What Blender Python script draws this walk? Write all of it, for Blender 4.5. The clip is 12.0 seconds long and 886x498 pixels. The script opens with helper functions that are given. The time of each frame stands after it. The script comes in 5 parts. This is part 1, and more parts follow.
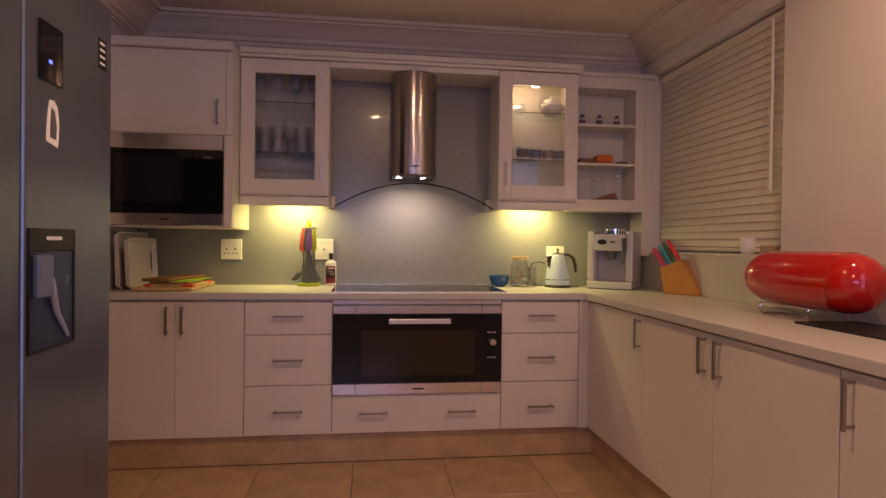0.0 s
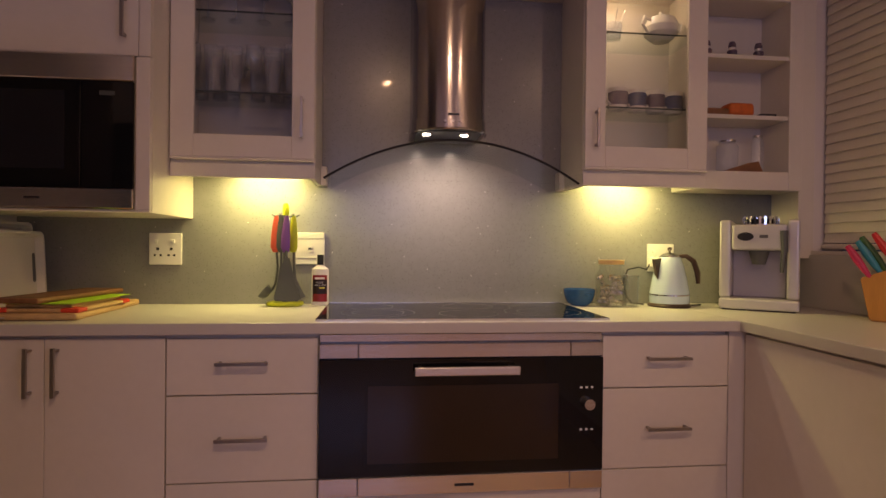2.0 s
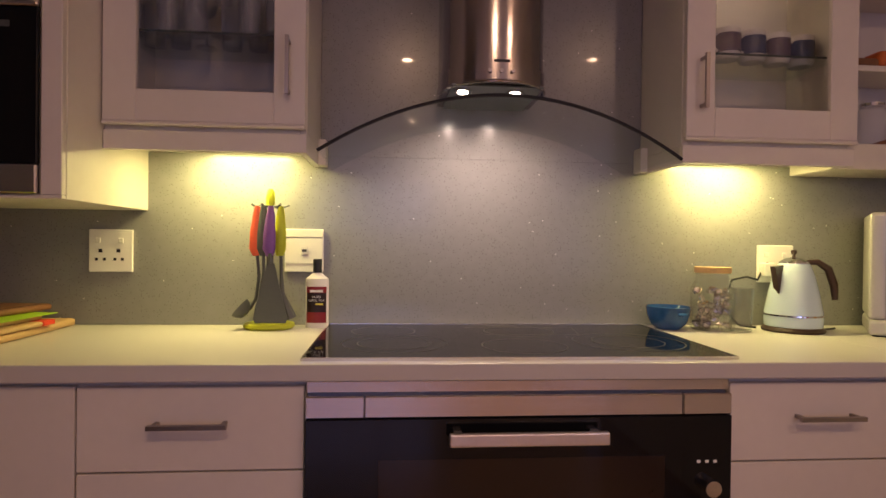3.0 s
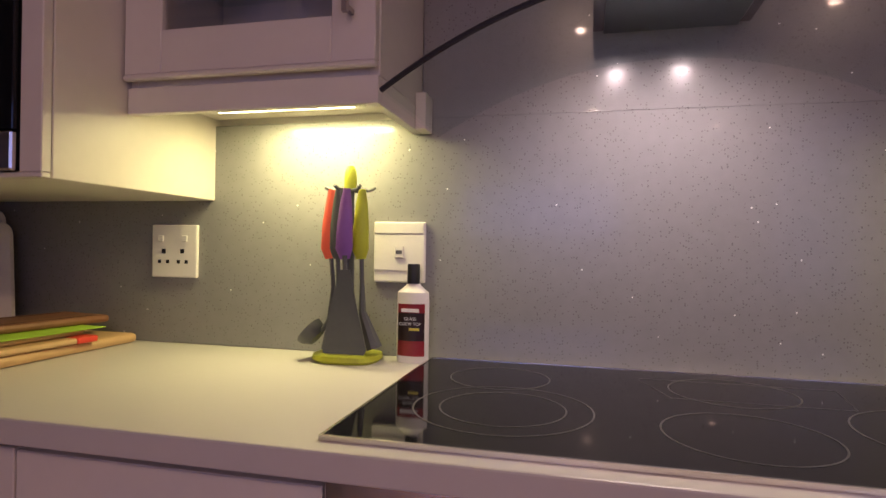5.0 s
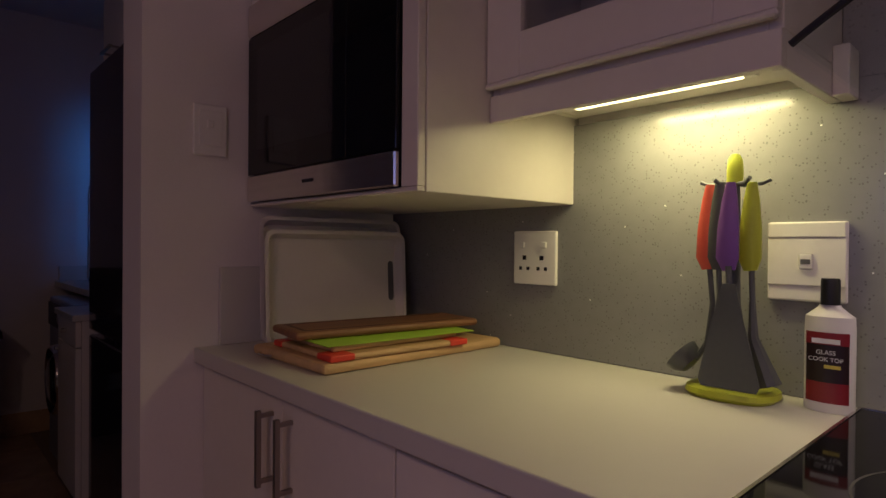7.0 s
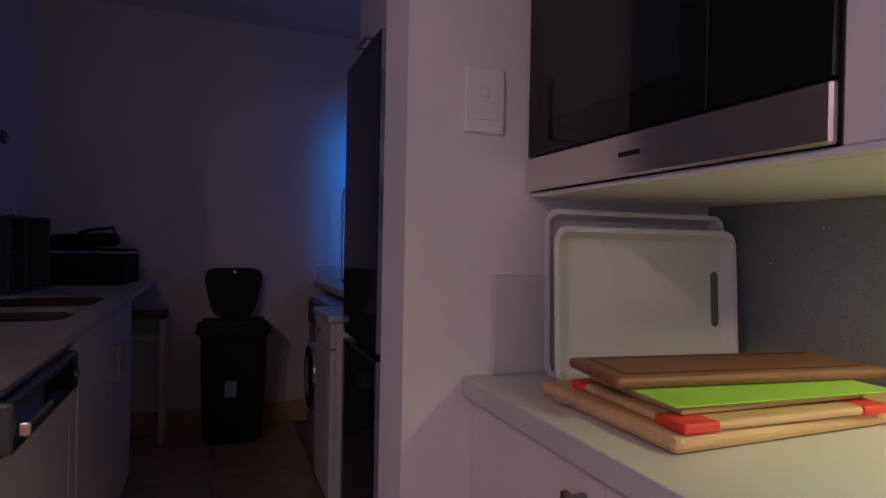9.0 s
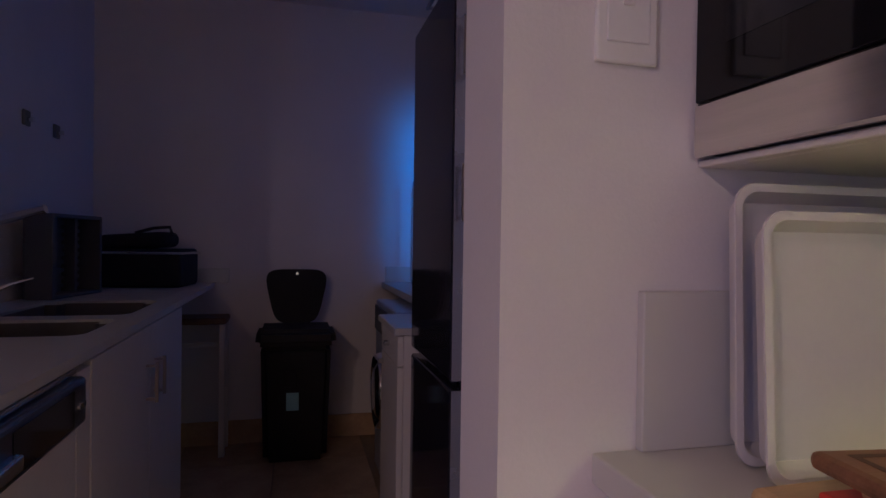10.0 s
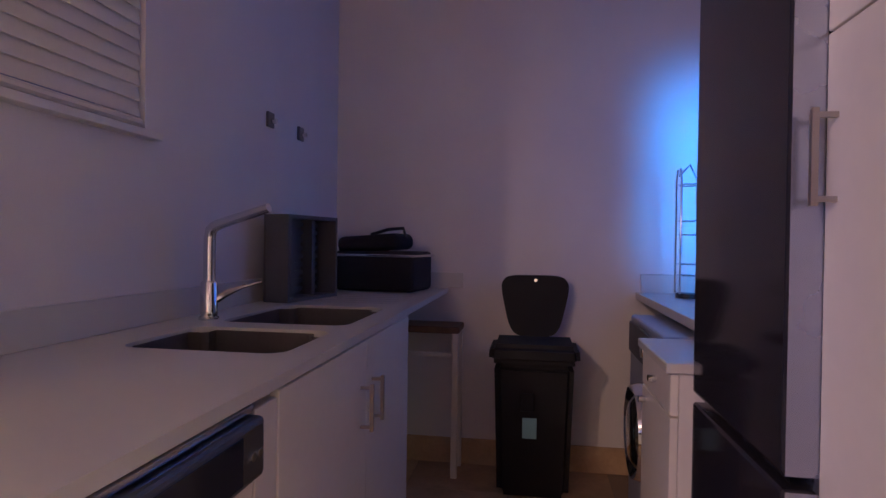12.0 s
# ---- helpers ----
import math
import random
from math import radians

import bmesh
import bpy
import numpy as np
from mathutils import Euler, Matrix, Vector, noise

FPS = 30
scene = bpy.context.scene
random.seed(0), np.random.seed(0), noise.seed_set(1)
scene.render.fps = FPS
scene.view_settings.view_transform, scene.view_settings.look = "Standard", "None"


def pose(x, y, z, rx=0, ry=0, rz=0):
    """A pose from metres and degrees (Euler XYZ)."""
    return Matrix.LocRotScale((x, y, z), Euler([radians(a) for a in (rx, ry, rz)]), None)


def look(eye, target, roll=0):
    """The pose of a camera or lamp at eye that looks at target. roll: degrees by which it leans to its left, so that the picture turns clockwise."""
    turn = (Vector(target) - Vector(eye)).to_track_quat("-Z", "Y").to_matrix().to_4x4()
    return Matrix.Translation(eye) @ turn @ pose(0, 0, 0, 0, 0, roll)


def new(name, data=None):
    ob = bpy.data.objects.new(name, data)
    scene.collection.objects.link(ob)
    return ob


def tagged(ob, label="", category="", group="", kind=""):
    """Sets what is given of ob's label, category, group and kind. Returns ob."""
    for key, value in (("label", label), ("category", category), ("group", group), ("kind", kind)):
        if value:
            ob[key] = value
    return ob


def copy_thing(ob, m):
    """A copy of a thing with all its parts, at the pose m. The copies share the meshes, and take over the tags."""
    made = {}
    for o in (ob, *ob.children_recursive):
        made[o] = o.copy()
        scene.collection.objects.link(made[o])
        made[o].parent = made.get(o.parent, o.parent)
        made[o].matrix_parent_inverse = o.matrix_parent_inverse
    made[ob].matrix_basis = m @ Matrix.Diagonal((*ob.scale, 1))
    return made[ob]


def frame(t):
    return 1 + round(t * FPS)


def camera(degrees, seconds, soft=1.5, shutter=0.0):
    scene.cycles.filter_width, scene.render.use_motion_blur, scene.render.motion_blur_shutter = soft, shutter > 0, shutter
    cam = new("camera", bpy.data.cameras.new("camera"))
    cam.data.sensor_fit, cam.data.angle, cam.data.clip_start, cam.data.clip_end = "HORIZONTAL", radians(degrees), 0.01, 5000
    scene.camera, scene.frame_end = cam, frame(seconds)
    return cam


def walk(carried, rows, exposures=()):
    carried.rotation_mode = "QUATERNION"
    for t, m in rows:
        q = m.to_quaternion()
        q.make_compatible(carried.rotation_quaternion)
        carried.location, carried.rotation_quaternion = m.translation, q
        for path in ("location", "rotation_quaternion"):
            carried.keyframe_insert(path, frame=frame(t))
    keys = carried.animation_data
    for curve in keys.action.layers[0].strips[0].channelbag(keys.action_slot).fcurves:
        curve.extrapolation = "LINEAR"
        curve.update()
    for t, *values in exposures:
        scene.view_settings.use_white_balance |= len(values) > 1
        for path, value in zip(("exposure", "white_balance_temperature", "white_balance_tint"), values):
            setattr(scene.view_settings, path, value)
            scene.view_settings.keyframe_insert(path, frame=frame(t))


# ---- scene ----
cam = camera(74.4, 12.0)
PATH = [
    (0, (-0.27, -3.658, 1.163), (-0.016, -1.675, 1.144), 0.7),
    (0.5, (-0.258, -3.332, 1.165), (-0.012, -1.347, 1.148), 0.7),
    (1, (-0.265, -3.014, 1.145), (-0.031, -1.028, 1.128), 0.7),
    (1.5, (-0.304, -2.711, 1.156), (-0.064, -0.725, 1.14), 0.7),
    (2, (-0.282, -2.382, 1.136), (-0.051, -0.395, 1.125), 0.6),
    (2.5, (-0.27, -2.081, 1.133), (-0.064, -0.091, 1.127), 0.6),
    (2.7, (-0.275, -1.952, 1.143), (-0.082, 0.039, 1.126), 0.6),
    (4.3, (-0.206, -1.292, 1.114), (-0.341, 0.703, 1.121), 1.3),
    (4.5, (-0.193, -1.26, 1.109), (-0.403, 0.729, 1.115), 1.1),
    (5, (-0.162, -1.195, 1.127), (-0.632, 0.749, 1.128), 0.9),
    (5.5, (-0.166, -1.124, 1.138), (-0.958, 0.712, 1.135), 0.8),
    (6, (-0.189, -1.082, 1.143), (-1.292, 0.586, 1.128), 0.6),
    (6.5, (-0.219, -1.076, 1.143), (-1.538, 0.427, 1.127), 0.6),
    (7, (-0.245, -1.08, 1.142), (-1.719, 0.273, 1.126), 0.5),
    (7.2, (-0.262, -1.085, 1.148), (-1.784, 0.212, 1.12), 0.4),
    (8.8, (-0.574, -1.027, 1.133), (-2.424, -0.268, 1.123), 1.2),
    (9, (-0.647, -1.015, 1.136), (-2.51, -0.288, 1.124), 1.1),
    (9.5, (-0.852, -0.966, 1.138), (-2.748, -0.33, 1.12), 1.0),
    (10, (-1.02, -0.925, 1.137), (-2.958, -0.43, 1.115), 0.8),
    (10.5, (-1.199, -0.913, 1.131), (-3.169, -0.571, 1.107), 0.9),
    (11, (-1.339, -0.922, 1.128), (-3.333, -0.774, 1.107), 0.9),
    (11.5, (-1.425, -0.923, 1.131), (-3.423, -1.012, 1.11), 0.9),
    (12, (-1.481, -0.916, 1.132), (-3.457, -1.224, 1.109), 0.8),
]
EXPOSURES = [(0, -0.2, 7800, 10), (1, -0.48, 7850, 10), (2.7, -0.27, 7350, 11), (4.5, -0.4, 6350, 18), (5.5, -0.5, 5950, 22), (6.5, -1.2, 5950, 23), (7.2, -1.45, 5900, 22), (9, -0.15, 5000, 14), (10, 0.2, 5050, 11), (10.5, 0.65, 5150, 9), (12, 1.9, 5600, 12)]
walk(cam, [(t, look(eye, target, roll)) for t, eye, target, roll in PATH], EXPOSURES)

# ---- light ----
world = bpy.data.worlds.new("dusk")
scene.world = world
world.use_nodes = True
wn = world.node_tree.nodes
wn["Background"].inputs[0].default_value = (0.10, 0.22, 0.62, 1)
wn["Background"].inputs[1].default_value = 0.25


def lamp(name, kind, place, watts, color, target=None, size=0.1, size_y=None, spot=120, blend=0.6):
    data = bpy.data.lights.new(name, kind)
    data.energy, data.color = watts, color
    if kind == "AREA":
        data.size = size
        if size_y:
            data.shape, data.size_y = "RECTANGLE", size_y
    else:
        data.shadow_soft_size = size
    if kind == "SPOT":
        data.spot_size, data.spot_blend = radians(spot), blend
    ob = new(name, data)
    ob.matrix_world = look(place, target or (place[0] + 1e-4, place[1] + 1e-3, place[2] - 1))
    return ob


WARM, TUBE, HALO, BLUE = (1.0, 0.62, 0.42), (1.0, 0.87, 0.35), (1.0, 0.78, 0.70), (0.12, 0.30, 1.0)
DOWNLIGHTS = ((-0.20, -2.45, 13.5), (1.10, -2.30, 8.0), (-0.10, -4.5, 13.0), (1.15, -5.4, 11.0))
for cx, cy, watts in DOWNLIGHTS:
    lamp("downlight_beam", "AREA", (cx, cy, 2.455), watts, WARM, size=0.06).data.shape = "DISK"
for cx in (-0.71, 0.73):
    lamp("tube_light", "AREA", (cx, -0.105, 1.398), 4.4, TUBE, target=(cx, -0.08, 1.1), size=0.24, size_y=0.03)
HOOD_LAMPS = (-0.098, 0.042)
for cx in HOOD_LAMPS:
    lamp("hood_light", "SPOT", (cx, -0.235, 1.540), 11.5, HALO, target=(cx, -0.11, 0.9), size=0.014, spot=150, blend=1.0)
lamp("cabinet_light", "POINT", (0.68, -0.17, 2.10), 0.8, (1, 0.7, 0.4), size=0.02)
lamp("window_light", "AREA", (-3.85, -0.02, 1.5), 0.10, BLUE, target=(-3.85, -1.5, 1.3), size=0.7, size_y=0.8)
# Added stand-in for window daylight: narrow lamp inside the room, aimed at west wall.
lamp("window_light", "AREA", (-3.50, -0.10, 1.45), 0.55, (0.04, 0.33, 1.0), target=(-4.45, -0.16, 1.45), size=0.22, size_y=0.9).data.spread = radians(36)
# Unseen opening assumed; blue lamp added for the bluish light from the south.
lamp("doorway_light", "AREA", (-0.9, -7.95, 1.75), 36.0, (0.36, 0.42, 1.0), target=(-1.5, 0, 1.2), size=2.4, size_y=0.8)
# Added lamp for bluish light from the east; its opening is unseen, assumed.
lamp("patio_light", "AREA", (1.49, -3.45, 1.15), 10.0, (0.36, 0.44, 1.0), target=(-1.5, -1.6, 1.2), size=0.9, size_y=1.9)

# ---- helpers ----
ORG = {}
MATS = {}


def mat(name, color, rough=0.5, metal=0.0, vary=0.12, scale=6.0, fine=120.0, bump=0.05, even=False, coat=0.0, stretch=None, emit=None, power=0.0, sheet=0.0, ior=1.45, alpha_mix=None, rand=0.0):
    """A principled surface with two scales of noise in colour and gloss, and a fine relief."""
    m = bpy.data.materials.new(name)
    m.use_nodes = True
    nt = m.node_tree
    n, l = nt.nodes, nt.links
    b = n["Principled BSDF"]
    b.inputs["Metallic"].default_value = metal
    b.inputs["Roughness"].default_value = rough
    b.inputs["IOR"].default_value = ior
    b.inputs["Coat Weight"].default_value = coat
    b.inputs["Transmission Weight"].default_value = sheet
    tc = n.new("ShaderNodeTexCoord")
    mp = n.new("ShaderNodeMapping")
    l.new(tc.outputs["Object"], mp.inputs["Vector"])
    if stretch:
        mp.inputs["Scale"].default_value = stretch
    big, small = n.new("ShaderNodeTexNoise"), n.new("ShaderNodeTexNoise")
    big.inputs["Scale"].default_value, small.inputs["Scale"].default_value = scale, fine
    big.inputs["Detail"].default_value = 5
    l.new(mp.outputs[0], big.inputs["Vector"])
    l.new(mp.outputs[0], small.inputs["Vector"])
    add = n.new("ShaderNodeMath")
    add.operation = "MULTIPLY_ADD"
    add.inputs[1].default_value = 0.35
    l.new(small.outputs["Fac"], add.inputs[0])
    l.new(big.outputs["Fac"], add.inputs[2])
    src = add.outputs[0]
    if rand:
        info = n.new("ShaderNodeObjectInfo")
        r = n.new("ShaderNodeMath")
        r.operation = "MULTIPLY_ADD"
        r.inputs[1].default_value = rand
        l.new(info.outputs["Random"], r.inputs[0])
        l.new(src, r.inputs[2])
        src = r.outputs[0]
    ramp = n.new("ShaderNodeValToRGB")
    c0 = [max(0, c * (1 - vary)) for c in color]
    c1 = [min(1, c * (1 + vary)) for c in color]
    ramp.color_ramp.elements[0].position, ramp.color_ramp.elements[1].position = 0.4, 0.95 + rand * 0.5
    ramp.color_ramp.elements[0].color, ramp.color_ramp.elements[1].color = (*c0, 1), (*c1, 1)
    l.new(src, ramp.inputs["Fac"])
    l.new(ramp.outputs["Color"], b.inputs["Base Color"])
    if not sheet and not even:
        rr = n.new("ShaderNodeMapRange")
        rr.inputs["To Min"].default_value, rr.inputs["To Max"].default_value = max(0.02, rough * 0.8), min(1, rough * 1.25)
        l.new(big.outputs["Fac"], rr.inputs["Value"])
        l.new(rr.outputs[0], b.inputs["Roughness"])
    if bump:
        bp = n.new("ShaderNodeBump")
        bp.inputs["Strength"].default_value, bp.inputs["Distance"].default_value = bump, 0.002
        l.new(small.outputs["Fac"], bp.inputs["Height"])
        l.new(bp.outputs["Normal"], b.inputs["Normal"])
    if emit:
        b.inputs["Emission Color"].default_value, b.inputs["Emission Strength"].default_value = (*emit, 1), power
    MATS[name] = m
    return m


def stone(name, color, dark, rough, speck, glints):
    """Engineered quartz: a fine ground with dark grains and a few bright glints."""
    m = mat(name, color, rough=rough, vary=0.04, scale=40, fine=300, bump=0.02, even=True)
    n, l = m.node_tree.nodes, m.node_tree.links
    b = n["Principled BSDF"]
    old = b.inputs["Base Color"].links[0].from_socket
    tc = [x for x in n if x.bl_idname == "ShaderNodeMapping"][0]
    v = n.new("ShaderNodeTexVoronoi")
    v.inputs["Scale"].default_value = speck
    l.new(tc.outputs[0], v.inputs["Vector"])
    near = n.new("ShaderNodeMath")
    near.operation = "LESS_THAN"
    near.inputs[1].default_value = 0.30
    l.new(v.outputs["Distance"], near.inputs[0])
    sep = n.new("ShaderNodeSeparateColor")
    l.new(v.outputs["Color"], sep.inputs[0])
    for channel, above, colour in ((0, 0.72, dark), (1, 1 - glints, (0.9, 0.9, 0.85))):
        pick = n.new("ShaderNodeMath")
        pick.operation = "GREATER_THAN"
        pick.inputs[1].default_value = above
        l.new(sep.outputs[channel], pick.inputs[0])
        both = n.new("ShaderNodeMath")
        both.operation = "MULTIPLY"
        l.new(pick.outputs[0], both.inputs[0])
        l.new(near.outputs[0], both.inputs[1])
        mix = n.new("ShaderNodeMix")
        mix.data_type = "RGBA"
        l.new(both.outputs[0], mix.inputs[0])
        l.new(old, mix.inputs[6])
        mix.inputs[7].default_value = (*colour, 1)
        old = mix.outputs[2]
    l.new(old, b.inputs["Base Color"])
    return m


def glass(name, color=(1, 1, 1), rough=0.0, tint=0.92, ior=1.5, body=0.0):
    """Thin clear glass: see-through, with a mirror gloss that grows to the edges."""
    m = bpy.data.materials.new(name)
    m.use_nodes = True
    n, l = m.node_tree.nodes, m.node_tree.links
    n.remove(n["Principled BSDF"])
    t, g, mx, f = n.new("ShaderNodeBsdfTransparent"), n.new("ShaderNodeBsdfGlossy"), n.new("ShaderNodeMixShader"), n.new("ShaderNodeLayerWeight")
    t.inputs[0].default_value = (*[c * tint for c in color], 1)
    g.inputs["Roughness"].default_value = rough
    f.inputs[0].default_value = 0.5
    sharp, gain = n.new("ShaderNodeMath"), n.new("ShaderNodeMath")
    sharp.operation, gain.operation = "POWER", "MULTIPLY_ADD"
    sharp.inputs[1].default_value = 4.0
    gain.inputs[1].default_value, gain.inputs[2].default_value = min(0.8, (ior - 1) * 1.5), ((ior - 1) / (ior + 1)) ** 2
    l.new(f.outputs["Facing"], sharp.inputs[0])
    l.new(sharp.outputs[0], gain.inputs[0])
    l.new(gain.outputs[0], mx.inputs[0])
    l.new(t.outputs[0], mx.inputs[1])
    l.new(g.outputs[0], mx.inputs[2])
    out = mx
    if body:
        d, m2 = n.new("ShaderNodeBsdfDiffuse"), n.new("ShaderNodeMixShader")
        d.inputs[0].default_value = (0.85, 0.88, 0.9, 1)
        m2.inputs[0].default_value = body
        l.new(mx.outputs[0], m2.inputs[1])
        l.new(d.outputs[0], m2.inputs[2])
        out = m2
    l.new(out.outputs[0], n["Material Output"].inputs[0])
    MATS[name] = m
    return m


paint = mat("satin_white_paint", (0.70, 0.66, 0.60), rough=0.38, vary=0.05, scale=3, fine=40, bump=0.03)
wall_paint = mat("wall_paint", (0.72, 0.68, 0.66), rough=0.85, vary=0.05, scale=2.5, fine=220, bump=0.12)
ceil_paint = mat("ceiling_paint", (0.74, 0.66, 0.56), rough=0.9, vary=0.04, scale=2, fine=150, bump=0.08)
splash = stone("splash_stone", (0.25, 0.25, 0.25), (0.165, 0.165, 0.16), 0.24, 200, 0.0011)
splash.node_tree.nodes["Principled BSDF"].inputs["Coat Weight"].default_value = 0.12
top_stone = mat("worktop_stone", (0.57, 0.55, 0.51), rough=0.33, vary=0.02, scale=3, fine=40, bump=0.0, even=True)
steel = mat("brushed_steel", (0.70, 0.66, 0.62), rough=0.21, metal=1, vary=0.10, scale=4, fine=60, bump=0.06, stretch=(0.4, 1, 14))
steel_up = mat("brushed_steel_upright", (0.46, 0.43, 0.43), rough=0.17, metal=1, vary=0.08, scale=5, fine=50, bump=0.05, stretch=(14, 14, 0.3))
chrome = mat("chrome", (0.75, 0.75, 0.75), rough=0.10, metal=1, vary=0.03, bump=0)
dark_steel = mat("dark_steel", (0.16, 0.17, 0.19), rough=0.32, metal=0.9, vary=0.08, scale=3, fine=50, bump=0.03, stretch=(1, 1, 8))
black_glass = mat("black_glass", (0.006, 0.006, 0.007), rough=0.05, vary=0.2, bump=0, ior=1.38)
black_plastic = mat("black_plastic", (0.012, 0.012, 0.014), rough=0.42, vary=0.2, bump=0.08)
grey_plastic = mat("grey_plastic", (0.10, 0.10, 0.11), rough=0.5, vary=0.15, bump=0.08)
white_plastic = mat("white_plastic", (0.78, 0.76, 0.72), rough=0.35, vary=0.04, bump=0.03)
travertine = mat("travertine_tile", (0.50, 0.34, 0.20), rough=0.22, vary=0.22, scale=7, fine=60, bump=0.05, rand=0.25)
grout = mat("grout", (0.28, 0.20, 0.13), rough=0.9, vary=0.15)
clear = glass("clear_glass")
smoke = glass("canopy_glass", (0.95, 0.98, 0.98), tint=0.98, ior=1.06)
handle_steel = mat("handle_steel", (0.36, 0.32, 0.29), rough=0.32, metal=0.9, vary=0.08, bump=0.03)
slat_paint = mat("blind_slat", (0.72, 0.67, 0.58), rough=0.5, vary=0.06, scale=5)


def thing(name, place, label="", category="", group="", kind=""):
    ob = new(name)
    ob.empty_display_size = 0.05
    ob.location = place
    ORG[ob] = Vector(place)
    return tagged(ob, label, category, group, kind)


def part(name, bm, material, parent=None, label="", smooth=False, kind="", category=""):
    """One mesh from a bmesh drawn in world places; it becomes a child of parent."""
    base = ORG[parent] if parent else Vector((0, 0, 0))
    if parent:
        bmesh.ops.translate(bm, verts=bm.verts, vec=-base)
    bmesh.ops.recalc_face_normals(bm, faces=bm.faces)
    me = bpy.data.meshes.new(name)
    bm.to_mesh(me)
    bm.free()
    for m in material if isinstance(material, (list, tuple)) else [material]:
        me.materials.append(m)
    if smooth:
        me.polygons.foreach_set("use_smooth", [True] * len(me.polygons))
        me.set_sharp_from_angle(angle=radians(35))
    ob = new(name, me)
    if parent:
        ob.parent = parent
        ORG[ob] = base
    else:
        ORG[ob] = Vector((0, 0, 0))
    return tagged(ob, label, category, "", kind)


def box(bm, a, b, bevel=0.0, seg=1, m=None):
    lo = [min(p, q) for p, q in zip(a, b)]
    hi = [max(p, q) for p, q in zip(a, b)]
    r = bmesh.ops.create_cube(bm, size=1, matrix=Matrix.LocRotScale([(p + q) / 2 for p, q in zip(lo, hi)], None, [q - p for p, q in zip(lo, hi)]))
    vs = r["verts"]
    if bevel:
        es = list({e for v in vs for e in v.link_edges})
        r = bmesh.ops.bevel(bm, geom=es, offset=bevel, segments=seg, profile=0.5, affect="EDGES")
        vs = list({v for f in r["faces"] for v in f.verts} | {v for v in vs if v.is_valid})
    if m is not None:
        bmesh.ops.transform(bm, matrix=m, verts=vs)
    return bm


def slab(name, a, b, material, parent=None, bevel=0.0015, label="", seg=1, **k):
    return part(name, box(bmesh.new(), a, b, bevel, seg), material, parent, label, **k)


def disc(bm, c, r, h, axis="z", seg=24, r2=None):
    turn = {"z": Matrix.Identity(4), "x": Matrix.Rotation(radians(90), 4, "Y"), "y": Matrix.Rotation(radians(-90), 4, "X")}[axis]
    bmesh.ops.create_cone(bm, cap_ends=True, segments=seg, radius1=r, radius2=r if r2 is None else r2, depth=h, matrix=Matrix.Translation(c) @ turn)
    return bm


def lathe(bm, c, profile, seg=28, m=None):
    """A turned body from (radius, height) pairs, above the place c."""
    rings = []
    for r, z in profile:
        rings.append([bm.verts.new((c[0] + r * math.cos(2 * math.pi * i / seg), c[1] + r * math.sin(2 * math.pi * i / seg), c[2] + z)) for i in range(seg)] if r > 1e-6 else [bm.verts.new((c[0], c[1], c[2] + z))])
    vs = [v for ring in rings for v in ring]
    for a, b in zip(rings, rings[1:]):
        for i in range(seg):
            j = (i + 1) % seg
            if len(a) == 1 and len(b) == 1:
                continue
            if len(a) == 1:
                bm.faces.new((a[0], b[i], b[j]))
            elif len(b) == 1:
                bm.faces.new((a[i], a[j], b[0]))
            else:
                bm.faces.new((a[i], a[j], b[j], b[i]))
    if m is not None:
        bmesh.ops.transform(bm, matrix=m, verts=vs)
    return bm


def tube(bm, pts, r, seg=8, closed=False):
    """A round bar along a line of places; r is one radius or one for each place."""
    pts = [Vector(p) for p in pts]
    rings = []
    up = None
    for i, p in enumerate(pts):
        a = pts[i - 1] if i or closed else p
        b = pts[(i + 1) % len(pts)] if i < len(pts) - 1 or closed else p
        d = (b - a).normalized()
        if up is None:
            up = d.orthogonal().normalized()
        up = (up - d * up.dot(d)).normalized()
        side = d.cross(up)
        rad = r[i] if isinstance(r, (list, tuple)) else r
        rings.append([bm.verts.new(p + (up * math.cos(2 * math.pi * k / seg) + side * math.sin(2 * math.pi * k / seg)) * rad) for k in range(seg)])
    pairs = list(zip(rings, rings[1:])) + ([(rings[-1], rings[0])] if closed else [])
    for a, b in pairs:
        for k in range(seg):
            bm.faces.new((a[k], a[(k + 1) % seg], b[(k + 1) % seg], b[k]))
    if not closed:
        bm.faces.new(rings[0])
        bm.faces.new(rings[-1])
    return bm


def sheet(bm, outline, depth, axis):
    """An extruded flat outline: places in 3D, pushed by depth along axis (a vector)."""
    a = [bm.verts.new(p) for p in outline]
    b = [bm.verts.new(Vector(p) + Vector(axis) * depth) for p in outline]
    bm.faces.new(a)
    bm.faces.new(b[::-1])
    for i in range(len(a)):
        j = (i + 1) % len(a)
        bm.faces.new((a[i], b[i], b[j], a[j]))
    return bm


def bar_handle(parent, a, b, out, name="handle"):
    """A square bar handle from a to b that stands off its door along out."""
    a, b, out = Vector(a), Vector(b), Vector(out)
    bm = bmesh.new()
    along = (b - a).normalized()
    tube(bm, [a - along * 0.006 + out * 0.03, b + along * 0.006 + out * 0.03], 0.0065, 4)
    for p in (a + along * 0.004, b - along * 0.004):
        tube(bm, [p, p + out * 0.03], 0.0055, 4)
    return part(name, bm, handle_steel, parent, "brushed steel bar handle")


CTZ = 0.90
FY = -0.572       # base unit fronts on the hob wall
CY = -0.594       # worktop edge on the hob wall
RX = 0.940        # unit fronts under the window
CX = 0.913        # worktop edge under the window
WX = 1.50         # window wall
SX = -1.62        # face of the short wall beside the microwave
TH = 0.035

# ---- structure ----
CEIL = 2.48


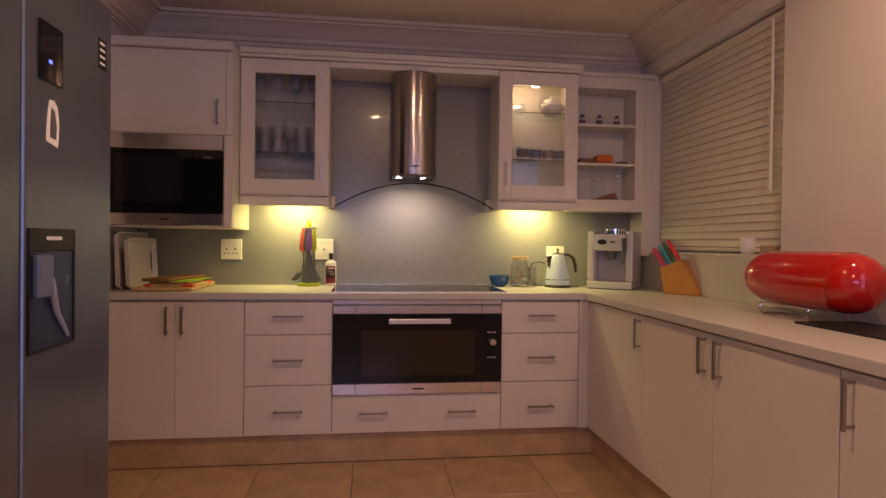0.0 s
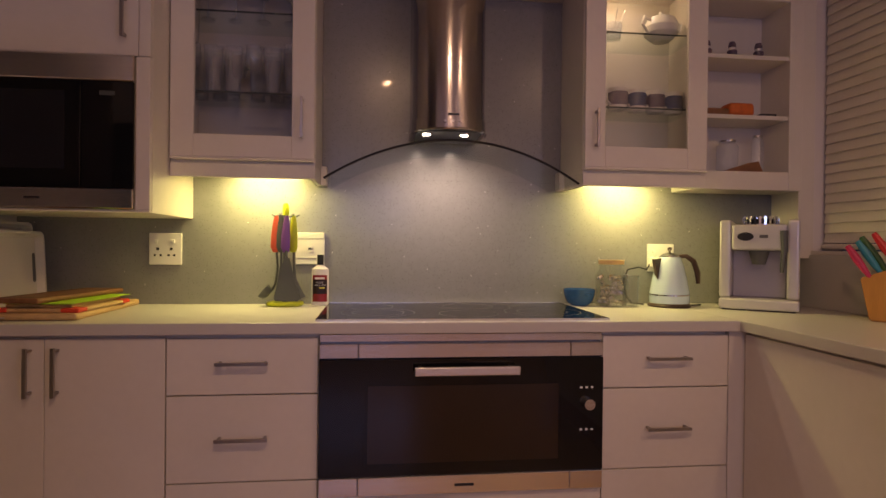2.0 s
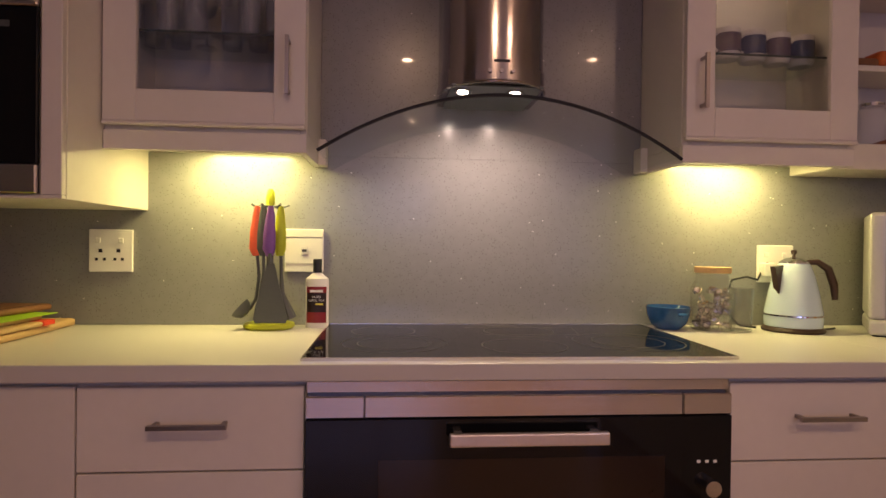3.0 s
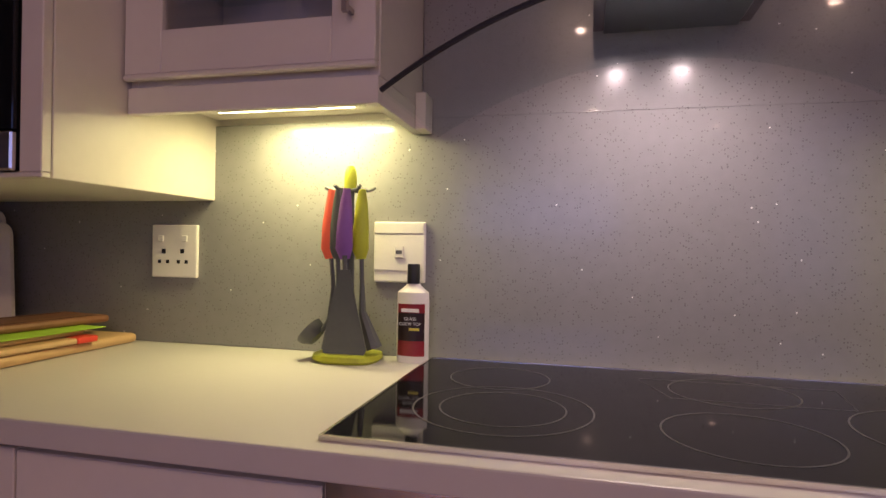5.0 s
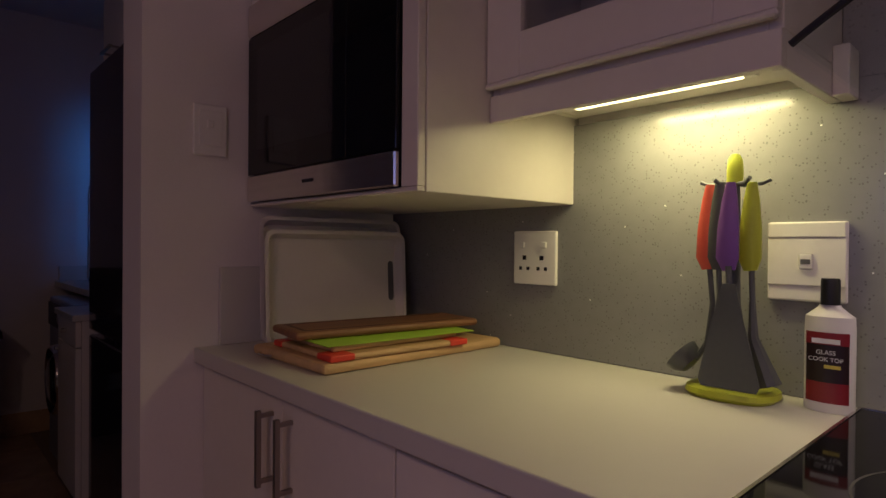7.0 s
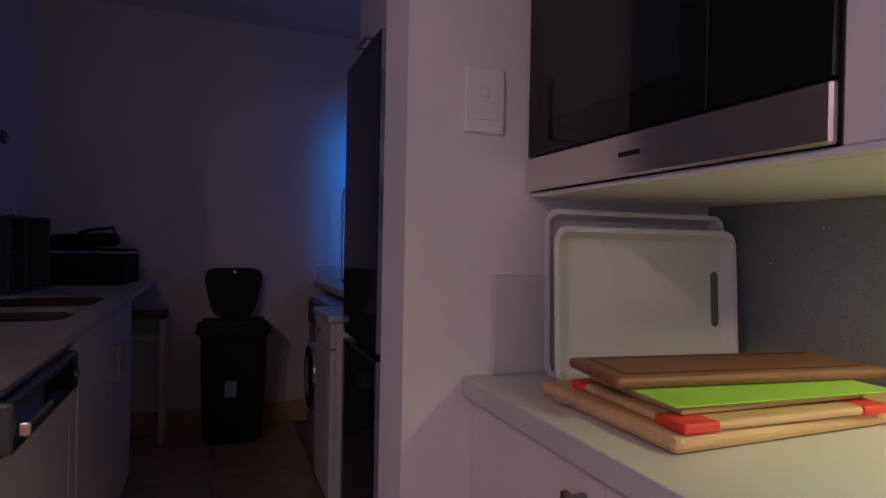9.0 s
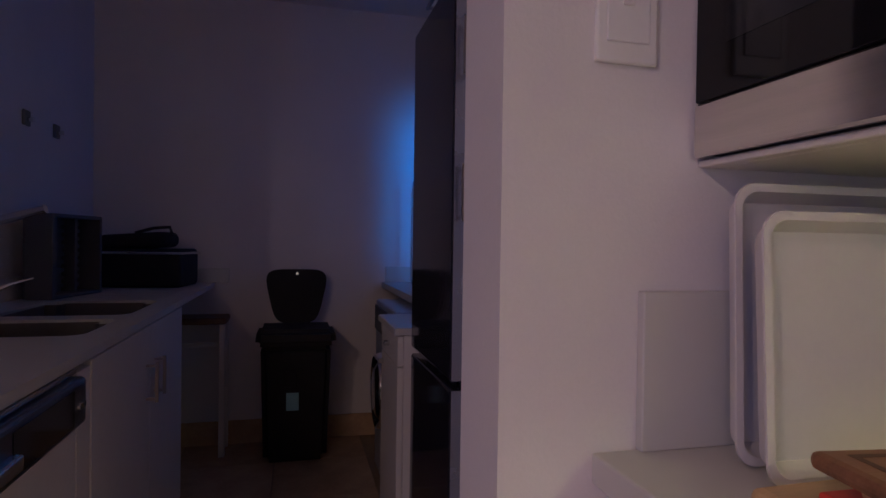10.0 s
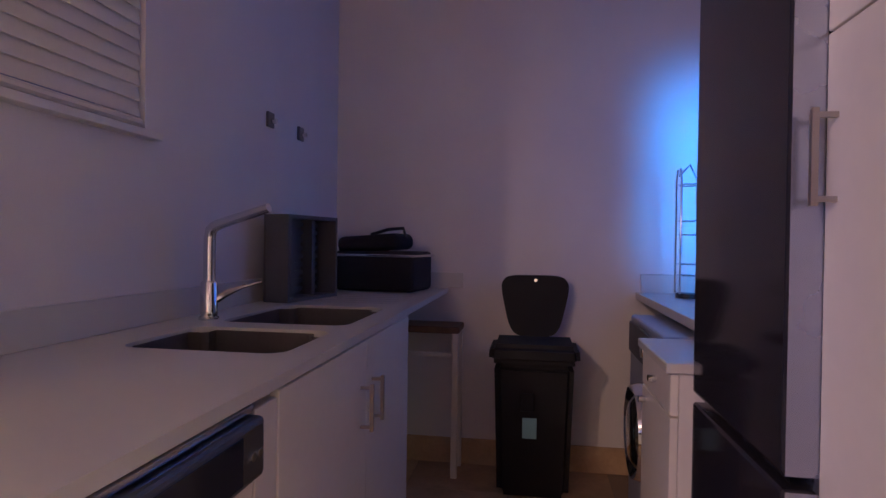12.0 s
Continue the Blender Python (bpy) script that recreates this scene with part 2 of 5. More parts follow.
def wall(name, a, b, holes_bm=None):
    return slab(name, a, b, wall_paint, bevel=0.0, kind="structure", label="smooth off-white painted plaster wall")


floor = thing("floor", (0, -3, 0), "polished beige stone tile floor with dark grout", kind="structure")
slab("grout_bed", (-4.7, -8.2, -0.12), (2.4, 0.1, -0.004), grout, floor, bevel=0)
wall("wall_north", (-4.7, 0, 0), (-4.45 + 0.0, 0.15, CEIL))
# the north wall with its small window opening behind the fridge
wall("wall_north", (-3.45, 0, 0), (1.7, 0.15, CEIL))
wall("wall_north", (-4.45, 0, 0), (-3.45, 0.15, 1.12))
wall("wall_north", (-4.45, 0, 2.0), (-3.45, 0.15, CEIL))
wall("wall_west", (-4.7, -2.0, 0), (-4.45, 0, CEIL))
wall("wall_sink", (-4.45, -2.15, 0), (-2.905, -1.95, CEIL))
wall("wall_sink", (-2.905, -2.15, 0), (-1.9, -1.95, 1.42))
wall("wall_sink", (-2.905, -2.15, 2.35), (-1.9, -1.95, CEIL))
wall("wall_sink", (-1.9, -2.15, 0), (-1.72, -1.95, CEIL))
wall("wall_fridge", (-1.90, -4.2, 0), (-1.72, -2.15, CEIL))
wall("wall_stub", (SX - 0.145, -0.707, 0), (SX, 0, CEIL))
wall("wall_east", (WX, -0.16, 0), (WX + 0.2, 0, CEIL))
wall("wall_east", (WX, -1.34, 0), (WX + 0.2, -0.16, 1.13))
wall("wall_east", (WX, -1.34, 2.235), (WX + 0.2, -0.16, CEIL))
wall("wall_east", (WX, -2.95, 0), (WX + 0.2, -1.34, CEIL))
wall("wall_east", (WX, -3.95, 2.15), (WX + 0.2, -2.95, CEIL))
wall("wall_east", (WX, -8.2, 0), (WX + 0.2, -3.95, CEIL))
wall("wall_back", (-4.7, -4.4, 0), (-1.72, -4.2, CEIL))
wall("wall_back", (-3.2, -8.2, 0), (-3.0, -4.4, CEIL))
wall("wall_south", (-3.0, -8.2, 2.2), (WX, -8.0, CEIL))
wall("wall_south", (-2.4, -8.2, 0), (0.4, -8.0, 1.3))
wall("wall_south", (0.4, -8.2, 0), (WX, -8.0, 2.2))
wall("wall_south", (-3.0, -8.2, 0), (-2.4, -8.0, 2.2))
bm = box(bmesh.new(), (-4.7, -8.2, CEIL), (1.7, 0.15, CEIL + 0.15))
part("ceiling", bm, ceil_paint, kind="structure", label="flat cream painted ceiling")


def cornice(name, a, b, inward):
    """A stepped plaster cove from a to b at the ceiling; inward points into the room."""
    a, b, n = Vector(a), Vector(b), Vector(inward)
    prof = [(0, -0.16), (0.012, -0.16), (0.012, -0.145), (0.025, -0.145), (0.03, -0.125), (0.045, -0.12), (0.05, -0.10), (0.07, -0.085), (0.10, -0.055),
            (0.13, -0.035), (0.15, -0.03), (0.15, -0.018), (0.175, -0.018), (0.18, 0.0), (0, 0)]
    bm = bmesh.new()
    sheet(bm, [a + n * d + Vector((0, 0, CEIL + h)) for d, h in prof], (b - a).length, (b - a).normalized())
    part(name, bm, ceil_paint, kind="structure", label="stepped white plaster cornice")


cornice("trim_north", (-1.62, 0, 0), (WX, 0, 0), (0, -1, 0))
cornice("trim_east", (WX, 0, 0), (WX, -8, 0), (-1, 0, 0))
cornice("trim_stub", (SX, 0, 0), (SX, -0.705, 0), (1, 0, 0))

# ---- stone splashback and upstands ----
slab("wall_splashback", (SX, -0.02, CTZ), (1.44, 0, 1.40), splash, kind="structure", bevel=0.001, label="grey speckled quartz splashback")
slab("wall_splashback", (-0.495, -0.02, 1.40), (0.482, 0, 2.15), splash, kind="structure", bevel=0.001, label="grey speckled quartz panel behind the hood")
slab("trim_upstand", (WX - 0.02, -2.86, CTZ), (WX, -0.02, 1.115), top_stone, kind="structure", label="pale quartz upstand below the window sill")
slab("trim_upstand", (SX, -0.538, CTZ), (SX + 0.014, -0.02, 1.084), top_stone, kind="structure", label="pale quartz upstand on the short wall")
slab("trim_upstand", (-4.45, -1.95, CTZ), (-1.9, -1.935, 0.985), top_stone, kind="structure", label="pale quartz upstand behind the sinks")
slab("trim_upstand", (-4.45, -1.93, CTZ), (-4.435, -1.27, 0.978), top_stone, kind="structure", label="pale quartz upstand at the counter end")

# ---- worktops ----
wt = thing("worktop", (0, -0.3, CTZ - TH), "pale quartz worktop that turns the corner", "worktop")
slab("slab", (SX, CY, CTZ - TH), (CX, -0.02, CTZ), top_stone, wt, bevel=0.003, seg=2)
slab("slab", (CX, -2.86, CTZ - TH), (WX - 0.02, -0.02, CTZ), top_stone, wt, bevel=0.003, seg=2)


def kick(name, a, b):
    slab(name, a, b, travertine, kind="structure", bevel=0.002, label="beige stone tile skirting")


kick("baseboard_north", (SX, -0.535, 0), (RX + 0.055, -0.52, 0.155))
kick("baseboard_east", (RX + 0.04, -2.85, 0), (RX + 0.055, -0.52, 0.155))
kick("baseboard_west", (-4.45, -1.95, 0), (-4.438, -0.43, 0.13))


# ---- cabinets on the hob wall ----
def carcass(name, a, b, label, category="cabinet", group="base cabinets"):
    ob = thing(name, ((a[0] + b[0]) / 2, (a[1] + b[1]) / 2, a[2]), label, category, group)
    slab("body", a, b, paint, ob)
    return ob


Z0, Z1 = 0.160, CTZ - TH - 0.012
G = 0.002

ob = carcass("base_cabinet", (SX, FY + 0.02, 0.155), (-0.895, -0.03, CTZ - TH - 0.002), "white two-door base cabinet under the quartz worktop")
for a, b, hx in ((SX + 0.003, -1.232, -1.268), (-1.230, -0.897, -1.194)):
    d = slab("door", (a, FY, Z0), (b, FY + 0.018, Z1), paint, ob)
    bar_handle(d, (hx, FY, 0.695), (hx, FY, 0.825), (0, -1, 0))


def drawers(name, x0, x1, splits, label, hl=0.14, handles=None):
    ob = carcass(name, (x0, FY + 0.02, 0.155), (x1, -0.03, CTZ - TH - 0.002 if splits[-1] > 0.6 else splits[-1]), label, "drawer unit", "base cabinets")
    for z0, z1 in zip(splits, splits[1:]):
        d = slab("drawer_front", (x0 + G, FY, z0 + G), (x1 - G, FY + 0.018, z1 - G), paint, ob)
        for hx in handles or [(x0 + x1) / 2]:
            hz = z0 + (z1 - z0) * ((0.49 if z0 < 0.3 else 0.51 if z0 < 0.6 else 0.57) if len(splits) > 2 else 0.54)
            bar_handle(d, (hx - hl / 2, FY, hz), (hx + hl / 2, FY, hz), (0, -1, 0))
    return ob


drawers("drawer_unit", -0.895, -0.45, [Z0, 0.418, 0.681, Z1], "white three-drawer unit beside the oven")
drawers("drawer_unit", 0.45, 0.885, [Z0, 0.418, 0.681, Z1], "white three-drawer unit beside the worktop corner", hl=0.135)
drawers("wide_drawer", -0.45, 0.45, [Z0, 0.362], "white wide drawer under the built-in oven", hl=0.14, handles=[-0.235, 0.235])
filler = thing("corner_post", (0.905, FY + 0.02, 0.155), "white corner post between the two cabinet runs", "cabinet")
slab("body", (0.887, FY + 0.002, 0.155), (RX + 0.02, -0.1, CTZ - TH - 0.002), paint, filler)

oven = thing("built_in_oven", (0, FY, 0.365), "wide built-in oven with black glass front and steel trim", "oven")
OZ0, OZ1, OY = 0.366, 0.834, FY - 0.018
slab("body", (-0.445, FY + 0.002, OZ0), (0.445, -0.06, OZ1 + 0.01), dark_steel, oven)
for z0, z1, nm in ((OZ0, OZ0 + 0.058, "lower_trim"), (OZ1 - 0.045, OZ1, "upper_trim")):
    for a, b in ((-0.447, -0.330), (-0.3285, 0.3385), (0.340, 0.447)):
        slab(nm, (a, OY, z0), (b, FY, z1), steel, oven, label="brushed steel trim", bevel=0.0025)
glass_front = slab("glass_front", (-0.447, OY, OZ0 + 0.060), (0.447, FY, OZ1 - 0.047), black_glass, oven, label="black glass oven front")
slab("inner_window", (-0.30, OY - 0.0006, OZ0 + 0.10), (0.30, OY, OZ1 - 0.13), mat("oven_window", (0.02, 0.012, 0.009), rough=0.08), glass_front, bevel=0, label="smoked oven window")
bm = bmesh.new()
box(bm, (-0.16, OY - 0.045, OZ1 - 0.092), (0.165, OY - 0.030, OZ1 - 0.066), 0.003, 2)
for hx in (-0.14, 0.145):
    box(bm, (hx - 0.008, OY - 0.032, OZ1 - 0.086), (hx + 0.008, OY, OZ1 - 0.072))
part("handle", bm, mat("pale_steel", (0.72, 0.70, 0.68), rough=0.3, metal=0.9), oven, "flat pale steel oven handle")
part("knob", disc(bmesh.new(), (0.395, OY - 0.012, 0.640), 0.017, 0.026, "y"), steel, oven, "round steel oven knob", smooth=True)
white_mark = mat("white_marking", (0.8, 0.8, 0.8), rough=0.6)
bm = bmesh.new()
for zz in (0.690, 0.556):
    for dx in (-0.018, 0, 0.018):
        box(bm, (0.392 + dx - 0.004, OY - 0.001, zz - 0.003), (0.392 + dx + 0.004, OY, zz + 0.003))
part("markings", bm, white_mark, oven, "small white control markings", kind="stuff")
bm = box(bmesh.new(), (-0.03, OY - 0.001, OZ0 + 0.024), (0.03, OY, OZ0 + 0.032))
part("badge", bm, black_plastic, oven, "small dark maker badge")
slab("top_rail", (-0.447, FY - 0.004, 0.838), (0.447, FY + 0.02, 0.862), steel, oven, label="thin steel rail above the oven")

hob = thing("ceramic_hob", (0, -0.3, CTZ), "black glass ceramic hob set in the worktop", "hob")
HB = (-0.462, 0.478, -0.562, -0.040)
slab("glass_top", (HB[0] + 0.004, HB[2] + 0.004, CTZ), (HB[1] - 0.004, HB[3] - 0.004, CTZ + 0.006), black_glass, hob)
bm = bmesh.new()
for a, b in (((HB[0], HB[2]), (HB[1], HB[2] + 0.004)), ((HB[0], HB[3] - 0.004), (HB[1], HB[3])), ((HB[0], HB[2] + 0.004), (HB[0] + 0.004, HB[3] - 0.004)), ((HB[1] - 0.004, HB[2] + 0.004), (HB[1], HB[3] - 0.004))):
    box(bm, (*a, CTZ), (*b, CTZ + 0.007))
part("steel_rim", bm, steel, hob, "thin steel rim of the hob")
ring_mat = mat("printed_ring", (0.075, 0.072, 0.07), rough=0.3)


def printed(points, name="zone_ring", w=0.0013):
    bm = bmesh.new()
    n = len(points)
    z = CTZ + 0.0064
    inner, outer = [], []
    for i, p in enumerate(points):
        d = Vector(points[(i + 1) % n]) - Vector(points[i - 1])
        nrm = Vector((d.y, -d.x)).normalized() * w
        inner.append(bm.verts.new((p[0] - nrm.x, p[1] - nrm.y, z)))
        outer.append(bm.verts.new((p[0] + nrm.x, p[1] + nrm.y, z)))
    for i in range(n):
        j = (i + 1) % n
        bm.faces.new((inner[i], inner[j], outer[j], outer[i]))
    part(name, bm, ring_mat, hob, "printed grey cooking zone ring")


def circle(cx, cy, r, n=48):
    return [Vector((cx + r * math.cos(2 * math.pi * i / n), cy + r * math.sin(2 * math.pi * i / n))) for i in range(n)]


for c in ((-0.30, -0.19, 0.085), (-0.27, -0.38, 0.125), (-0.27, -0.38, 0.088), (0.035, -0.42, 0.10), (0.07, -0.185, 0.095), (0.31, -0.36, 0.135), (0.31, -0.36, 0.088)):
    printed(circle(*c))
printed([Vector(p) for p in ((-0.07, -0.12), (0.24, -0.12), (0.22, -0.25), (-0.03, -0.25))], "zone_outline")

# ---- microwave column ----
MY = -0.460
mwc = carcass("microwave_cabinet", (SX, MY + 0.02, 1.230), (-0.985, -0.001, 2.159), "white wall cabinet that holds the microwave", group="wall cabinets")
slab("bottom_board", (SX, MY, 1.230), (-0.985, MY + 0.018, 1.238), paint, mwc)
slab("side_stile", (-1.028, MY, 1.2385), (-0.985, MY + 0.018, 1.716), paint, mwc)
d = slab("door", (SX + 0.003, MY - 0.001, 1.718), (-1.022, MY + 0.018, 2.156), paint, mwc)
bar_handle(d, (-1.060, MY, 1.775), (-1.060, MY, 1.895), (0, -1, 0))
slab("side_panel", (-1.020, MY, 1.718), (-0.985, MY + 0.018, 2.158), paint, mwc)
slab("cap", (SX, MY - 0.03, 2.160), (-0.984, 0, 2.206), paint, mwc, label="white cornice cap", bevel=0.006, seg=2)
mw = thing("microwave", (-1.31, MY, 1.262), "built-in microwave with black glass door and steel trims", "microwave")
MX0, MX1 = SX + 0.006, -1.031
slab("body", (MX0 + 0.01, MY + 0.0, 1.242), (MX1 - 0.01, MY + 0.019, 1.712), black_plastic, mw)
slab("upper_trim", (MX0, MY - 0.012, 1.636), (MX1, MY - 0.0, 1.714), steel, mw, label="brushed steel trim", bevel=0.003)
slab("lower_trim", (MX0, MY - 0.012, 1.240), (MX1, MY - 0.0, 1.302), steel, mw, label="brushed steel trim", bevel=0.003)
slab("glass_door", (MX0, MY - 0.010, 1.304), (MX1 - 0.155, MY, 1.634), black_glass, mw, label="black glass door")
slab("control_panel", (MX1 - 0.153, MY - 0.010, 1.304), (MX1, MY, 1.634), black_glass, mw, label="black glass control panel")
slab("window", (MX0 + 0.05, MY - 0.0106, 1.36), (MX1 - 0.20, MY - 0.010, 1.60), mat("mw_window", (0.012, 0.013, 0.018), rough=0.12), mw, bevel=0, label="dark microwave window")
slab("badge", (-1.345, MY - 0.0128, 1.268), (-1.30, MY - 0.012, 1.275), black_plastic, mw, bevel=0, label="small dark maker badge")
slab("clock_display", (MX1 - 0.10, MY - 0.0106, 1.590), (MX1 - 0.055, MY - 0.010, 1.604), mat("display", (0.05, 0.05, 0.05), emit=(0.7, 0.6, 0.5), power=0.008), mw, bevel=0)


# ---- glazed wall cabinets ----
def glazed(x0, x1, handle_x, label):
    y, z0, z1 = -0.300, 1.434, 2.180
    ob = thing("glass_cabinet", ((x0 + x1) / 2, -0.15, 1.366), label, "wall cabinet", "wall cabinets")
    t = 0.018
    for nm, a, b in (("side", (x0, y + 0.02, z0 - 0.02), (x0 + t, -0.021, z1)), ("side", (x1 - t, y + 0.02, z0 - 0.02), (x1, -0.021, z1)),
                     ("bottom", (x0 + t, y + 0.02, z0 - 0.02), (x1 - t, -0.021, z0)), ("top", (x0 + t, y + 0.02, z1 - t), (x1 - t, -0.021, z1)),
                     ("back", (x0 + t, -0.030, z0), (x1 - t, -0.021, z1 - t))):
        slab(nm, a, b, paint, ob)
    for k in range(2):
        slab("glass_shelf", (x0 + t, y + 0.045, 1.665 + 0.283 * k), (x1 - t, -0.031, 1.671 + 0.283 * k), MATS["shelf_glass"], ob, label="clear glass shelf").visible_shadow = False
        slab("shelf_edge", (x0 + t, y + 0.0425, 1.665 + 0.283 * k), (x1 - t, y + 0.0448, 1.671 + 0.283 * k), glass_edge, ob, label="dark green polished shelf edge", bevel=0)
    fr = 0.078
    door = part("door_frame", bmesh_frame((x0 + G, y, z0), (x1 - G, y + 0.02, z1), fr), paint, ob, "white door frame with a glass panel")
    p = slab("pane", (x0 + fr - 0.004, y + 0.008, z0 + fr - 0.004), (x1 - fr + 0.004, y + 0.012, z1 - fr + 0.004), clear, door, bevel=0, label="clear glass pane")
    p.visible_shadow = False
    bar_handle(door, (handle_x, y, z0 + 0.075), (handle_x, y, z0 + 0.205), (0, -1, 0))
    # valance that hides the tube
    slab("valance", (x0, y + 0.012, 1.366), (x1, y + 0.030, 1.4138), paint, ob, label="white light pelmet")
    slab("valance_return", (x0 if x0 > 0 else x1 - 0.018, y + 0.0302, 1.366), (x0 + 0.018 if x0 > 0 else x1, -0.021, 1.4138), paint, ob)
    bx0 = x1 + 0.0005 if x0 < 0 else x0 - 0.0225
    slab("end_block", (bx0, -0.075, 1.366), (bx0 + 0.022, -0.021, 1.440), paint, ob)
    slab("bead", (x0 + 0.001, y - 0.004, 1.424), (x1 - 0.001, y + 0.0118, 1.4338), paint, ob, bevel=0.003)
    return ob


def bmesh_frame(a, b, w):
    bm = bmesh.new()
    (x0, y0, z0), (x1, y1, z1) = a, b
    box(bm, (x0, y0, z0), (x0 + w, y1, z1), 0.002)
    box(bm, (x1 - w, y0, z0), (x1, y1, z1), 0.002)
    box(bm, (x0 + w, y0, z0), (x1 - w, y1, z0 + w), 0.002)
    box(bm, (x0 + w, y0, z1 - w), (x1 - w, y1, z1), 0.002)
    return bm


glass("shelf_glass", (0.95, 0.99, 0.98), tint=0.98, ior=1.06)
glass_edge = mat("glass_edge", (0.04, 0.06, 0.055), rough=0.15, bump=0)
gl = glazed(-0.983, -0.495, -0.538, "white glass-fronted wall cabinet full of drinking glasses")
gr = glazed(0.482, 0.965, 0.524, "white glass-fronted wall cabinet with lit mugs and teapot")

bridge = thing("hood_bridge", (0, -0.15, 2.15), "white bridging board over the cooker hood", "cabinet")
slab("board", (-0.494, -0.292, 2.152), (0.481, -0.0, 2.184), paint, bridge)
slab("cap", (-0.983, -0.325, 2.2045), (0.985, 0, 2.236), paint, bridge, bevel=0.006, seg=2, label="white cornice cap")
slab("cap_bead", (-0.983, -0.312, 2.1855), (0.975, 0, 2.204), paint, bridge, bevel=0.004, seg=2)

for cx in (-0.71, 0.73):
    tl = thing("under_cabinet_light", (cx, -0.17, 1.37), "slim lit tube light under the wall cabinet", "light", "under cabinet lights")
    slab("housing", (cx - 0.16, -0.235, 1.395), (cx + 0.16, -0.195, 1.4138), white_plastic, tl)
    slab("diffuser", (cx - 0.14, -0.230, 1.382), (cx + 0.14, -0.200, 1.395), mat("tube_glow", (0.9, 0.9, 0.8), emit=(1, 0.88, 0.35), power=14), tl, label="glowing diffuser")
    for s in (-1, 1):
        slab("end_cap", (cx + s * 0.15 - 0.0095, -0.231, 1.382), (cx + s * 0.15 + 0.0095, -0.199, 1.3948), white_plastic, tl)

# ---- open shelves ----
sh = thing("open_shelf_unit", (1.21, -0.1, 1.372), "white open shelf unit beside the window", "shelf")
X0, X1, Y = 0.968, 1.428, -0.205
for nm, a, b in (("side", (X0, Y, 1.372), (X0 + 0.018, -0.021, 2.20)), ("side", (X1 - 0.058, Y, 1.372), (X1, -0.021, 2.20)), ("top", (X0 + 0.018, Y, 2.13), (X1 - 0.058, -0.021, 2.20)),
                 ("bottom", (X0 + 0.018, Y, 1.372), (X1 - 0.058, -0.021, 1.446)), ("back", (X0 + 0.018, -0.028, 1.446), (X1 - 0.058, -0.0205, 2.13)),
                 ("shelf", (X0 + 0.018, Y + 0.004, 1.655), (X1 - 0.058, -0.029, 1.672)), ("shelf", (X0 + 0.018, Y + 0.004, 1.895), (X1 - 0.058, -0.029, 1.912))):
    slab(nm, a, b, paint, sh, bevel=0.002)
slab("cap", (X0 + 0.018, Y - 0.015, 2.2005), (X1 + 0.07, -0.0, 2.226), paint, sh, bevel=0.005, seg=2)
slab("filler", (X1 + 0.001, Y + 0.02, 1.10), (WX - 0.001, -0.021, 2.20), paint, sh, label="white filler strip down to the upstand")

# ---- cooker hood ----
hood = thing("cooker_hood", (0, -0.2, 1.42), "steel chimney cooker hood with a curved glass canopy", "cooker hood")
HX = -0.012
bm = bmesh.new()
outl = [(HX + 0.136 * math.cos(a), -0.19 - 0.136 * math.sin(a), 1.60) for a in [math.pi * i / 24 for i in range(25)]] + [(HX - 0.136, -0.021, 1.60), (HX + 0.136, -0.021, 1.60)]
sheet(bm, outl, 0.55, (0, 0, 1))
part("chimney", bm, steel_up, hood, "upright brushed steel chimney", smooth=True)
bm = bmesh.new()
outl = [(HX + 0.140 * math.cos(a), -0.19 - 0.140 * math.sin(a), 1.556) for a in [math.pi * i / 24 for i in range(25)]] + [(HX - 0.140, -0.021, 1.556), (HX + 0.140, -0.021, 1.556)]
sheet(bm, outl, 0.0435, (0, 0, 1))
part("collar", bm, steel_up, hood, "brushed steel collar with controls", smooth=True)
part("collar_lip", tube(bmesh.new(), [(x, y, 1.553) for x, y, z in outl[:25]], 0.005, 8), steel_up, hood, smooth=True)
slab("badge", (HX - 0.018, -0.3285, 1.600), (HX + 0.022, -0.318, 1.607), black_plastic, hood, bevel=0, label="small dark maker badge")
bm = bmesh.new()
for dx in (-0.03, 0.0, 0.03):
    disc(bm, (HX + dx, -0.332, 1.578), 0.005, 0.006, "y", 12)
part("button", bm, steel, hood, "small round buttons", kind="stuff")


def arc_z(x):
    return 1.496 - 0.136 * ((x - HX) / 0.445) ** 2


bm = bmesh.new()
xs = [HX - 0.445 + 0.890 * i / 48 for i in range(49)]
def front_y(x):
    return -0.378 - 0.030 * (1 - ((x - HX) / 0.445) ** 2)


grid = [[bm.verts.new((x, front_y(x) if k else -0.03, arc_z(x) + dz)) for x in xs] for k, dz in ((1, 0.003), (0, 0.003), (0, -0.003), (1, -0.003))]
for r in range(4):
    a, b = grid[r], grid[(r + 1) % 4]
    if r == 3:
        continue
    for i in range(48):
        bm.faces.new((a[i], a[i + 1], b[i + 1], b[i]))
part("canopy", bm, smoke, hood, "curved clear glass canopy", smooth=True).visible_shadow = False
bm = bmesh.new()
tube(bm, [(x, front_y(x) - 0.003, arc_z(x)) for x in xs], 0.0042, 6)
part("canopy_edge", bm, black_plastic, hood, "dark polished front edge of the glass", smooth=True)
slab("underside", (HX - 0.120, -0.285, 1.550), (HX + 0.120, -0.022, 1.5555), dark_steel, hood, label="dark underside of the hood")
glow = mat("lamp_glow", (1, 1, 1), emit=(1, 0.85, 0.8), power=14)
